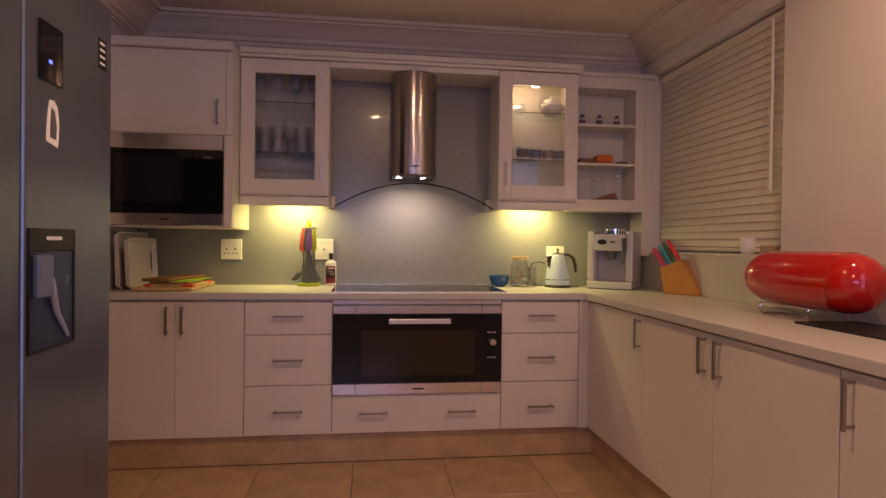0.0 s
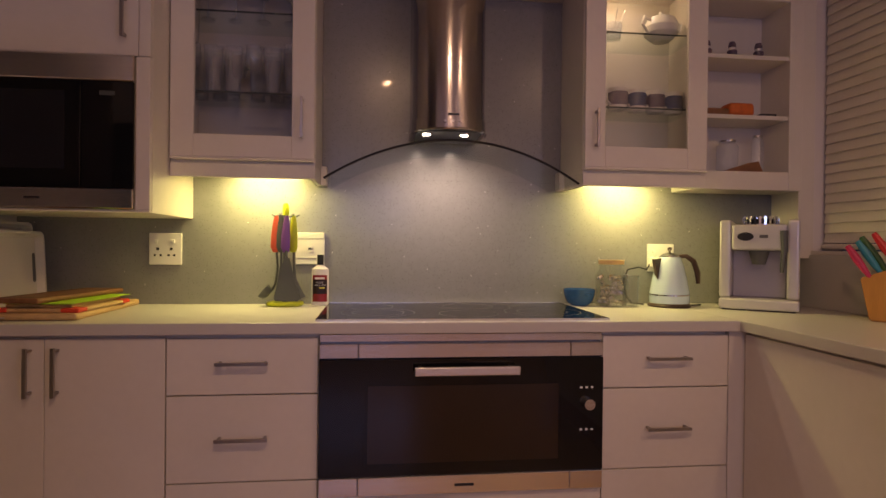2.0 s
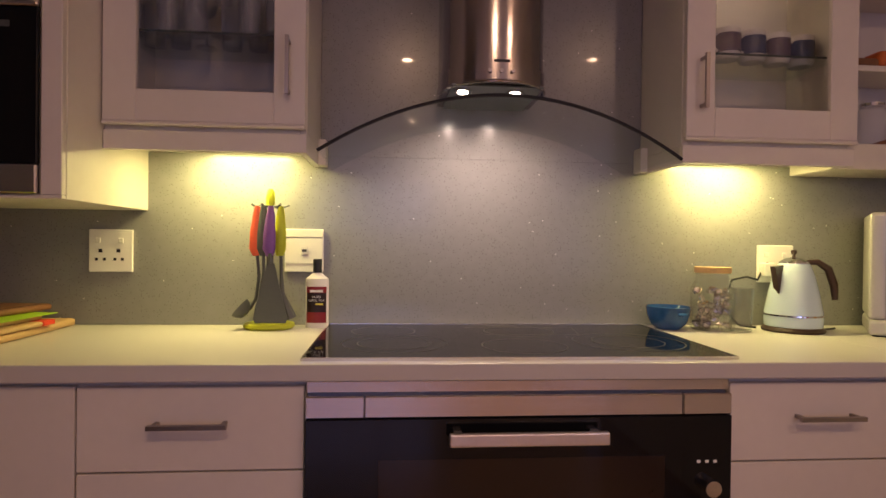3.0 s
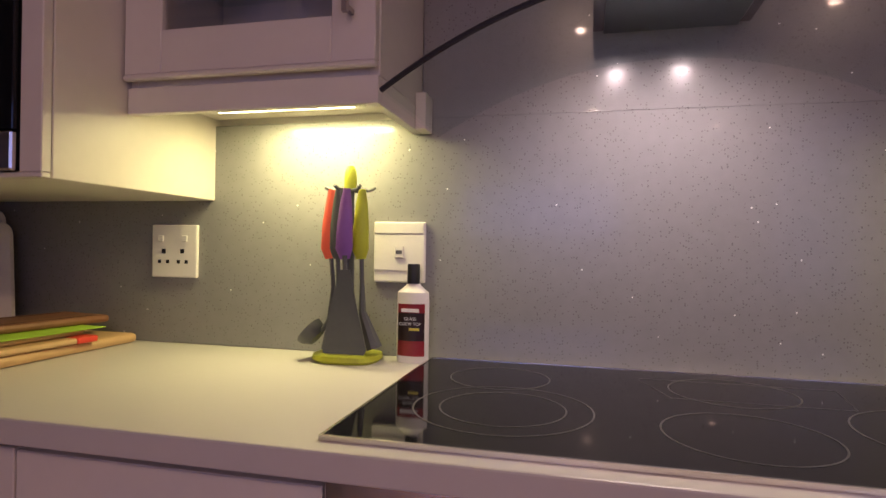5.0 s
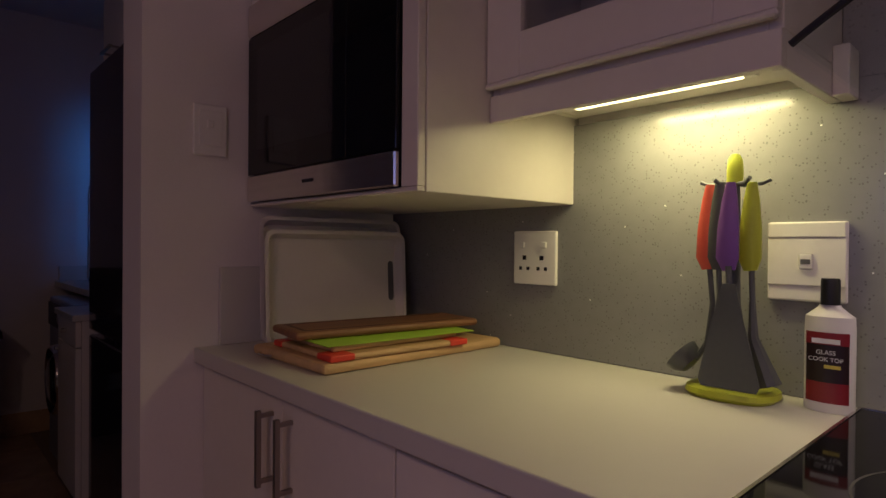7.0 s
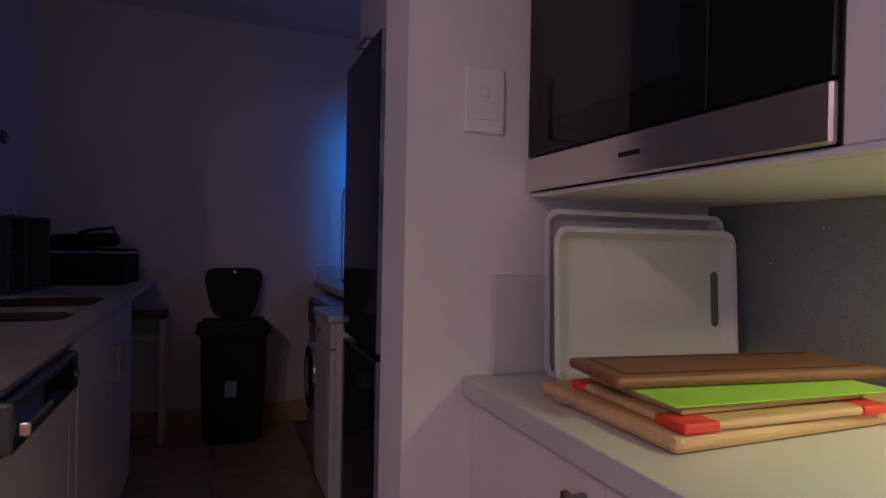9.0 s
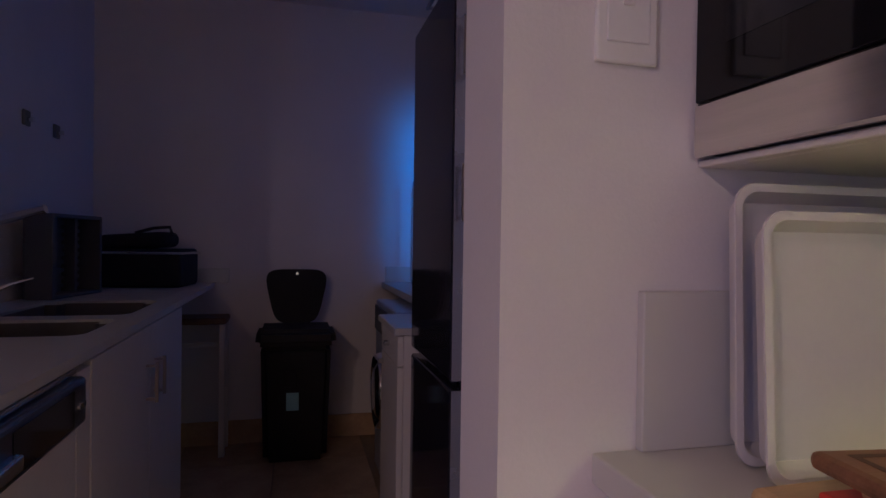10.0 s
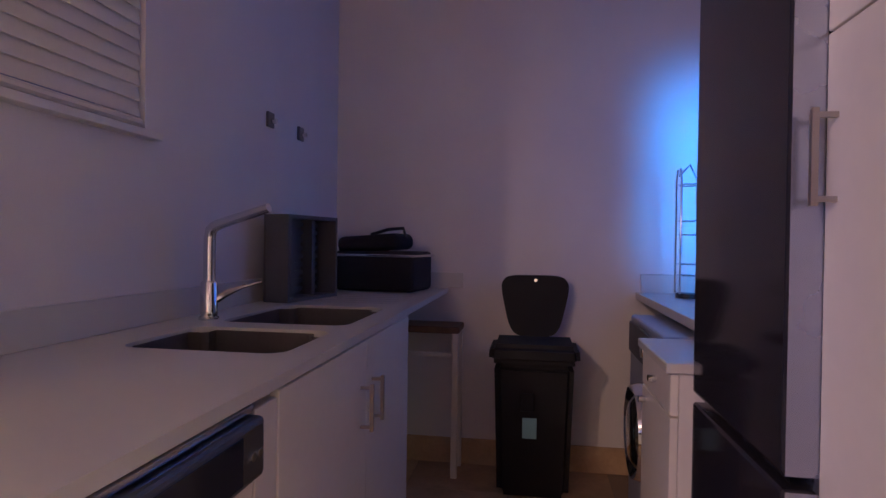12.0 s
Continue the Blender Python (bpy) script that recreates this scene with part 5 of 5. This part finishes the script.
slab("control_head", (cx0 + 0.041, cf - 0.004, z + 0.216), (cx1 - 0.041, cb, z + 0.308), silver, cm, bevel=0.008, seg=2)
part("spout", lathe(bmesh.new(), (1.148, cf + 0.045, z + 0.165), [(0.0, 0), (0.022, 0), (0.036, 0.05), (0.0, 0.0505)], 20), grey_plastic, cm, "dark coffee spout", smooth=True)
bm = disc(bmesh.new(), (0, 0, 0), 0.020, 0.004, "y", 24)
bmesh.ops.transform(bm, matrix=Matrix.Translation((1.105, cf - 0.0062, z + 0.265)) @ Matrix.Diagonal((1.35, 1, 0.75, 1)), verts=bm.verts)
part("badge", bm, black_plastic, cm, "dark oval badge")
slab("display", (1.150, cf - 0.0060, z + 0.260), (1.178, cf - 0.0042, z + 0.271), grey_plastic, cm)
part("steam_wand", tube(bmesh.new(), [(1.228, cf - 0.012, z + 0.285), (1.230, cf - 0.018, z + 0.22), (1.222, cf - 0.014, z + 0.14)], [0.013, 0.011, 0.007], 10), nylon, cm, "dark steam wand", smooth=True)
bm = bmesh.new()
for i in range(22):
    a = 2 * math.pi * i / 22
    box(bm, (-0.004, 0.058, z + 0.3085), (0.004, 0.062, z + 0.340), m=Matrix.Translation((1.15, -0.23, 0)) @ Matrix.Rotation(a, 4, "Z"))
box(bm, (1.10, -0.28, z + 0.3083), (1.20, -0.18, z + 0.312))
part("dish_ribs", bm, chrome, cm, "ribbed chrome rim of the bean dish", kind="stuff")
part("bean_lid", disc(bmesh.new(), (1.15, -0.23, z + 0.322), 0.054, 0.018, seg=28), black_plastic, cm, "dark bean hopper lid", smooth=True)

turn = Matrix.Translation((1.148, -0.345, 0)) @ Matrix.Rotation(radians(-37), 4, "Z") @ Matrix.Translation((-1.148, 0.345, 0))
local = Matrix.Translation(Vector((0.012, 0.02, 0)) - ORG[cm]) @ turn @ Matrix.Translation(ORG[cm]) @ Matrix.Diagonal((1.04, 0.95, 1.07, 1))
for o in cm.children:
    o.data.transform(local)

# knife block
kb = thing("knife_block", (1.39, -0.70, z), "orange wooden knife block with coloured knives", "knife block")
u, v = Vector((0.60, -0.80, 0)), Vector((0.80, 0.60, 0))
o = Vector((1.325, -0.615, z + 0.0005))
prof = [(0.025, 0), (0.205, 0), (0.208, 0.02), (0.110, 0.165), (0.0, 0.125)]
bm = sheet(bmesh.new(), [o + u * a + Vector((0, 0, b)) - v * 0.02 for a, b in prof], 0.09, v)
bmesh.ops.bevel(bm, geom=list(bm.edges), offset=0.004, segments=2, affect="EDGES")
part("block", bm, block_wood, kb, "orange-brown wooden block")
lean_dir = (u * -0.55 + Vector((0, 0, 0.84))).normalized()
for a, b, s, ln, colour, nm in ((0.020, 0.135, 0.005, 0.10, mat("magenta_plastic", (0.55, 0.03, 0.12), rough=0.4), "magenta knife handle"), (0.045, 0.145, 0.025, 0.105, mat("teal_plastic", (0.03, 0.28, 0.38), rough=0.4), "teal knife handle"),
                                (0.055, 0.150, 0.055, 0.115, mat("green_plastic", (0.05, 0.14, 0.05), rough=0.4), "dark green knife handle"), (0.090, 0.160, 0.035, 0.115, mat("red_plastic", (0.65, 0.03, 0.04), rough=0.4), "red knife handle")):
    p0 = o + u * a + Vector((0, 0, b)) + v * (s - 0.02)
    kn = part("knife_handle", tube(bmesh.new(), [p0 - lean_dir * 0.01, p0 + lean_dir * 0.02, p0 + lean_dir * ln * 0.6, p0 + lean_dir * ln], [0.006, 0.010, 0.0125, 0.008], 10), colour, kb, nm, smooth=True)

for o in kb.children:
    o.data.transform(Matrix.Translation((0.03, 0.02, 0)) @ Matrix.Diagonal((1.08, 1.08, 1.14, 1)))

# red bread bin
red_enamel = mat("red_enamel", (0.55, 0.015, 0.012), rough=0.12, vary=0.06, coat=0.6)
bb = thing("bread_bin", (1.345, -1.66, z), "glossy red barrel-shaped bread bin on a wire stand", "bread bin")
prof = [(0.0, -0.287), (0.03, -0.285), (0.062, -0.274), (0.085, -0.252), (0.099, -0.222), (0.105, -0.185), (0.1055, 0.0), (0.105, 0.185), (0.099, 0.222), (0.085, 0.252), (0.062, 0.274), (0.03, 0.285), (0.0, 0.287)]
part("barrel", lathe(bmesh.new(), (0, 0, 0), prof, 40, Matrix.Translation((1.345, -1.695, 1.046)) @ Matrix.Rotation(radians(90), 4, "X")), red_enamel, bb, "glossy red enamel barrel", smooth=True)
part("lid_line", lathe(bmesh.new(), (0, 0, 0), [(0.1038, -0.0012), (0.1048, 0), (0.1038, 0.0012)], 40, Matrix.Translation((1.345, -1.89, 1.046)) @ Matrix.Rotation(radians(90), 4, "X")), mat("dark_red", (0.2, 0.01, 0.01)), bb, smooth=True)
for y in (-1.53, -1.78):
    bm = tube(bmesh.new(), [(1.275, y, 0.945), (1.262, y, 0.925), (1.275, y - 0.01, 0.904), (1.345, y - 0.01, 0.904), (1.415, y - 0.01, 0.904), (1.428, y, 0.925), (1.415, y, 0.945)], 0.0035, 6)
    part("wire_foot", bm, chrome, bb, "bent chrome wire foot", smooth=True)
part("wire_rail", tube(bmesh.new(), [(1.278, -1.50, 0.945), (1.278, -1.80, 0.945)], 0.0035, 6), chrome, bb, "chrome wire rail")
part("wire_rail", tube(bmesh.new(), [(1.412, -1.50, 0.945), (1.412, -1.80, 0.945)], 0.0035, 6), chrome, bb, "chrome wire rail")
bt = thing("black_tray", (1.3, -1.95, z), "thin black tray under the end of the bread bin", "tray")
slab("tray_body", (1.20, -2.25, z + 0.0005), (1.45, -1.80, z + 0.007), black_plastic, bt, bevel=0.003)

# on the window sill
po = thing("sill_pot", (WX + 0.045, -1.06, 1.131), "small white round pot on the window sill", "pot")
part("pot_body", lathe(bmesh.new(), (WX + 0.042, -1.06, 1.1315), [(0.0, 0), (0.026, 0), (0.038, 0.015), (0.042, 0.045), (0.036, 0.078), (0.0, 0.085)], 24), white_plastic, po, smooth=True)
bo2 = thing("sill_box", (WX + 0.04, -1.22, 1.131), "small beige box on the window sill", "box")
slab("box_body", (WX + 0.012, -1.27, 1.1315), (WX + 0.06, -1.185, 1.172), mat("beige_card", (0.42, 0.30, 0.22), rough=0.7), bo2, bevel=0.004)
bo3 = thing("sill_bottle", (WX + 0.04, -1.295, 1.131), "small clear bottle on the window sill", "bottle")
part("bottle_body", lathe(bmesh.new(), (WX + 0.035, -1.297, 1.1315), [(0.0, 0), (0.018, 0), (0.019, 0.05), (0.008, 0.065), (0.008, 0.08), (0.0, 0.081)], 16), MATS["shelf_glass"], bo3, smooth=True)

# ---- in the glazed cabinets ----
drink_glass = glass("drinking_glass", (0.96, 0.98, 1.0), rough=0.04, tint=1.0, ior=1.6, body=0.12)


def tumbler(h, r0, r1, label, stem=0.0):
    ob = thing("drinking_glass", (0, 0, 0), label, "glass", "glasses in the cabinet")
    if stem:
        prof = [(r0, 0), (r0 * 0.9, 0.003), (0.004, 0.008), (0.004, stem), (r1 * 0.7, stem + 0.015), (r1, stem + 0.04), (r1 * 0.85, h), (r1 * 0.82, h), (r1 * 0.95, stem + 0.04), (r1 * 0.6, stem + 0.018), (0.0, stem + 0.006)]
    else:
        prof = [(0.0, 0), (r0, 0), (r1, h), (r1 - 0.002, h), (r0 - 0.003, 0.008), (0.0, 0.008)]
    part("glass_body", lathe(bmesh.new(), (0, 0, 0), prof, 20), drink_glass, ob, smooth=True)
    return ob


rnd = random.Random(11)
low_tumbler = tumbler(0.085, 0.034, 0.028, "upturned clear tumbler in the glazed cabinet")
tall_glass = tumbler(0.165, 0.026, 0.034, "tall clear beer glass in the glazed cabinet")
flute = tumbler(0.175, 0.028, 0.030, "clear stemmed wine glass in the glazed cabinet", 0.075)
spots = []
for row, y in enumerate((-0.215, -0.12)):
    for i in range(6):
        spots.append((low_tumbler, -0.93 + i * 0.070 + rnd.uniform(-0.003, 0.003), y, 1.4345))
    for i in range(6):
        spots.append((tall_glass if (i + row) % 3 else flute, -0.93 + i * 0.069 + rnd.uniform(-0.0015, 0.0015), y, 1.6715))
for i in range(4):
    spots.append((flute, -0.90 + i * 0.10, -0.15, 1.9545))
for src, x, y, zz in spots:
    copy_thing(src, pose(x, y, zz))
for src, x, y, zz in ((low_tumbler, -0.57, -0.255, 1.4345), (tall_glass, -0.575, -0.255, 1.6715), (flute, -0.545, -0.15, 1.9545)):
    src.location = (x, y, zz)

mug_glaze = mat("white_glaze", (0.72, 0.70, 0.66), rough=0.15, vary=0.04)
mug_dark = mat("patterned_glaze", (0.12, 0.09, 0.13), rough=0.2, vary=0.6, scale=60, fine=200)


def mug(x, y, zz, band, label):
    ob = thing("mug", (x, y, zz), label, "mug", "mugs in the cabinet")
    part("cup", lathe(bmesh.new(), (x, y, zz + 0.0005), [(0.0, 0), (0.030, 0), (0.036, 0.01), (0.037, 0.085), (0.034, 0.085), (0.033, 0.012), (0.0, 0.008)], 24), mug_glaze, ob, smooth=True)
    part("band", lathe(bmesh.new(), (x, y, zz + 0.018), [(0.0373, 0), (0.0378, 0.002), (0.0378, 0.05), (0.0373, 0.052)], 24), band, ob, "coloured glaze band", smooth=True)
    part("handle", tube(bmesh.new(), [(x - 0.034, y - 0.012, zz + 0.07), (x - 0.056, y - 0.022, zz + 0.064), (x - 0.058, y - 0.024, zz + 0.035), (x - 0.035, y - 0.013, zz + 0.022)], 0.0045, 8), mug_glaze, ob, smooth=True)


blue_band = mat("blue_band", (0.06, 0.08, 0.16), rough=0.2, vary=0.5, scale=50)
for i, m in enumerate((mug_dark, blue_band, mug_dark, blue_band)):
    mug(0.655 + i * 0.082, -0.19 + 0.012 * i, 1.6715, m, "white mug with a dark patterned band on the glass shelf")
for i, m in enumerate((blue_band, mug_dark, blue_band, mug_dark)):
    mug(0.60 + i * 0.090, -0.16, 1.4345, m, "white mug with a dark patterned band on the cabinet floor")
mug(0.545, -0.19, 1.6715, blue_band, "single white mug near the hinge side of the cabinet")
tp = thing("teapot", (0.84, -0.17, 1.9545), "round white teapot on the upper glass shelf", "teapot")
part("pot", lathe(bmesh.new(), (0.84, -0.17, 1.955), [(0.0, 0), (0.035, 0), (0.066, 0.03), (0.070, 0.055), (0.052, 0.09), (0.025, 0.102), (0.008, 0.106), (0.010, 0.118), (0.0, 0.122)], 28), mug_glaze, tp, smooth=True)
part("handle", tube(bmesh.new(), [(0.79, -0.19, 2.03), (0.755, -0.20, 2.04), (0.745, -0.205, 2.01), (0.775, -0.195, 1.98)], 0.006, 8), mug_glaze, tp, smooth=True)
part("spout", tube(bmesh.new(), [(0.895, -0.16, 1.99), (0.922, -0.155, 2.01), (0.932, -0.152, 2.04)], [0.012, 0.008, 0.006], 8), mug_glaze, tp, smooth=True)
st2 = thing("glass_of_stirrers", (0.64, -0.17, 1.9545), "clear tumbler holding pale stirrers", "glass")
part("glass_body", lathe(bmesh.new(), (0.64, -0.17, 1.955), [(0.0, 0), (0.03, 0), (0.036, 0.06), (0.034, 0.06), (0.028, 0.006), (0.0, 0.006)], 20), drink_glass, st2, smooth=True)
for dx, dy, tx in ((0.01, 0, 0.05), (-0.01, 0.01, -0.055), (0.0, -0.01, 0.015)):
    part("stirrer", tube(bmesh.new(), [(0.64 + dx * 0.5, -0.17 + dy, 1.963), (0.64 + tx, -0.17 + dy, 2.075)], 0.0025, 6), mug_glaze, st2)
for x, y in ((0.64, -0.24), (0.74, -0.16)):
    dl = thing("cabinet_downlight", (x, y, 2.135), "small round lit downlight in the cabinet top", "light", "cabinet downlights")
    part("lens", disc(bmesh.new(), (x, y, 2.1365), 0.024, 0.004, seg=24), glow, dl)

# ---- on the open shelves ----
for x in (1.045, 1.155, 1.270):
    ob = thing("spice_pot", (x, -0.15, 1.9125), "small white pot with a dark patterned front", "pot", "small pots")
    part("pot_body", lathe(bmesh.new(), (x, -0.15, 1.9125), [(0.0, 0), (0.017, 0), (0.019, 0.028), (0.012, 0.036), (0.014, 0.052), (0.010, 0.064), (0.0, 0.067)], 16), mug_glaze, ob, smooth=True)
    part("dark_print", lathe(bmesh.new(), (x, -0.15, 1.9125), [(0.0175, 0.003), (0.0196, 0.022), (0.0196, 0.028), (0.0172, 0.031)], 16), mug_dark, ob, "dark printed pattern", smooth=True)
    part("dark_cap", lathe(bmesh.new(), (x, -0.15, 1.9125), [(0.0143, 0.042), (0.0148, 0.052), (0.0108, 0.065)], 16), mug_dark, ob, "dark cap", smooth=True)
ob = thing("orange_pouch", (1.19, -0.13, 1.6725), "orange rounded pouch on the middle shelf", "pouch")
bm = box(bmesh.new(), (1.135, -0.175, 1.6725), (1.245, -0.09, 1.73), 0.018, 3)
part("pouch_body", bm, mat("orange_cloth", (0.60, 0.14, 0.03), rough=0.6, vary=0.2, scale=30), ob, smooth=True)
ob = thing("dark_case", (1.08, -0.14, 1.6725), "dark brown spectacle case on the middle shelf", "case")
part("case_body", box(bmesh.new(), (1.02, -0.175, 1.6725), (1.134, -0.12, 1.704), 0.010, 2), walnut, ob, smooth=True)
ob = thing("small_tin", (1.30, -0.15, 1.6725), "flat black tin on the middle shelf", "tin")
part("tin_body", box(bmesh.new(), (1.265, -0.18, 1.6725), (1.335, -0.13, 1.686), 0.004, 2), black_plastic, ob)
for x, r, h in ((1.015, 0.026, 0.17), (1.165, 0.042, 0.14), (1.300, 0.024, 0.165)):
    ob = thing("glass_jar", (x, -0.11, 1.4465), "clear glass jar with a metal lid on the bottom shelf", "jar", "jars on the shelf")
    part("jar_body", lathe(bmesh.new(), (x, -0.11, 1.4465), [(0.0, 0), (r, 0), (r, h * 0.8), (r * 0.7, h * 0.9), (r * 0.7, h * 0.92)], 20), drink_glass, ob, smooth=True)
    part("lid", lathe(bmesh.new(), (x, -0.11, 1.4465 + h * 0.921), [(0.0, 0), (r * 0.8, 0), (r * 0.8, h * 0.06), (0.0, h * 0.08)], 20), chrome, ob, "metal jar lid", smooth=True)
ob = thing("folded_cloth", (1.23, -0.16, 1.4465), "dark folded leather glove on the bottom shelf", "cloth")
bm = sheet(bmesh.new(), [(1.10, -0.19, 1.4465), (1.27, -0.19, 1.4465), (1.25, -0.19, 1.49), (1.21, -0.19, 1.482)], 0.03, (0, 1, 0))
part("cloth_body", bm, walnut, ob)

# ---- things in the passage ----
cr = thing("folding_crate", (-3.62, -1.8, 0.90), "dark grey folding crate standing on its end", "crate")
m = Matrix.Translation((-3.66, -1.795, 0.902)) @ Matrix.Rotation(radians(-12), 4, "Z")
bm = bmesh.new()
box(bm, (-0.17, -0.075, 0), (0.17, -0.065, 0.325), 0.002, m=m)
part("back_panel", bm, grey_plastic, cr)
bm = bmesh.new()
for a, b in (((-0.17, -0.065, 0), (-0.156, 0.035, 0.325)), ((0.156, -0.065, 0), (0.17, 0.035, 0.325)), ((-0.156, -0.065, 0), (0.156, 0.035, 0.014)), ((-0.156, -0.065, 0.311), (0.156, 0.035, 0.325)), ((-0.07, -0.065, 0.014), (-0.05, -0.01, 0.311)), ((0.07, -0.065, 0.014), (0.09, -0.01, 0.311))):
    box(bm, a, b, 0.002, m=m)
part("frame", bm, grey_plastic, cr, "grey crate frame")
for i in range(9):
    part("rib", box(bmesh.new(), (-0.155, -0.0649, 0.030 + i * 0.032), (0.155, -0.052, 0.046 + i * 0.032), m=m), grey_plastic, cr)
ba = thing("picnic_basket", (-4.20, -1.62, 0.90), "black fabric basket with a silver rim and a folded handle", "basket")
black_cloth = mat("black_fabric", (0.012, 0.012, 0.016), rough=0.8, vary=0.3, scale=30, fine=300, bump=0.3)
m = Matrix.Translation((-4.20, -1.625, 0.902)) @ Matrix.Rotation(radians(-9), 4, "Z")
part("basket_body", box(bmesh.new(), (-0.13, -0.20, 0), (0.13, 0.20, 0.185), 0.02, 3, m=m), black_cloth, ba, smooth=True)
part("metal_rim", tube(bmesh.new(), [m @ Vector(p) for p in ((-0.135, -0.205, 0.165), (0.135, -0.205, 0.165), (0.135, 0.205, 0.165), (-0.135, 0.205, 0.165))], 0.006, 8, closed=True), chrome, ba, "silver rim bar")
part("folded_cover", box(bmesh.new(), (-0.11, -0.185, 0.186), (0.11, 0.13, 0.262), 0.030, 3, m=m @ Matrix.Rotation(radians(4), 4, "X")), black_cloth, ba, "crumpled black cover", smooth=True)
part("handle", tube(bmesh.new(), [m @ Vector(p) for p in ((0.06, -0.04, 0.262), (0.07, 0.05, 0.286), (0.07, 0.125, 0.292), (0.06, 0.135, 0.250))], 0.008, 8), black_plastic, ba, smooth=True)
for x in (-3.64, -3.94):
    ob = thing("wall_hook", (x, -1.95, 1.595), "small square steel hook on the wall above the sinks", "hook", "wall hooks")
    slab("hook_plate", (x - 0.027, -1.95, 1.572), (x + 0.027, -1.938, 1.632), dark_steel, ob, bevel=0.003)
    part("hook_peg", disc(bmesh.new(), (x, -1.930, 1.597), 0.010, 0.026, "y", 12), chrome, ob, smooth=True)
ra = thing("wire_rack", (-4.20, -0.24, 0.90), "tall chrome wire rack on the stone ledge", "rack")
part("foot", disc(bmesh.new(), (-4.20, -0.235, 0.911), 0.055, 0.02), black_plastic, ra, "dark round foot", smooth=True)
for dx in (-0.045, 0.045):
    part("upright", tube(bmesh.new(), [(-4.20 + dx, -0.285, 0.92), (-4.20 + dx, -0.285, 1.42), (-4.20 + dx * 0.5, -0.285, 1.47)], 0.0045, 8), chrome, ra, smooth=True)
part("upright", tube(bmesh.new(), [(-4.20, -0.20, 0.92), (-4.20, -0.21, 1.42), (-4.20, -0.24, 1.49), (-4.20, -0.285, 1.44)], 0.006, 8), chrome, ra, smooth=True)
for zz in (1.0, 1.05, 1.18, 1.24, 1.40):
    part("ring", tube(bmesh.new(), [(-4.20 + 0.05 * math.cos(a), -0.24 + 0.05 * math.sin(a), zz) for a in [math.pi * i / 10 for i in range(20)]], 0.003, 6, closed=True), chrome, ra, smooth=True)

# ---- floor tiles ----
T = 0.473
tile_mesh = {}


def tile(x0, y0, x1, y1):
    w, d = x1 - x0 - 0.004, y1 - y0 - 0.004
    key = (round(w, 3), round(d, 3))
    if key not in tile_mesh:
        bm = box(bmesh.new(), (-w / 2, -d / 2, -0.011), (w / 2, d / 2, 0), 0.0015)
        me = bpy.data.meshes.new("floor_tile")
        bm.to_mesh(me)
        bm.free()
        me.materials.append(travertine)
        tile_mesh[key] = me
    ob = new("floor_tile", tile_mesh[key])
    ob.parent = floor
    ob.location = Vector(((x0 + x1) / 2, (y0 + y1) / 2, 0)) - Vector((0, -3, 0))


xi = [-0.337 + T * i for i in range(-9, 5)]
yi = [-0.54 - T * j for j in range(0, 17)]
for a, b in zip(xi, xi[1:]):
    for d, c in zip(yi, yi[1:]):
        if not (b < -1.9 and c < -4.2):
            tile(a, c, b, d)
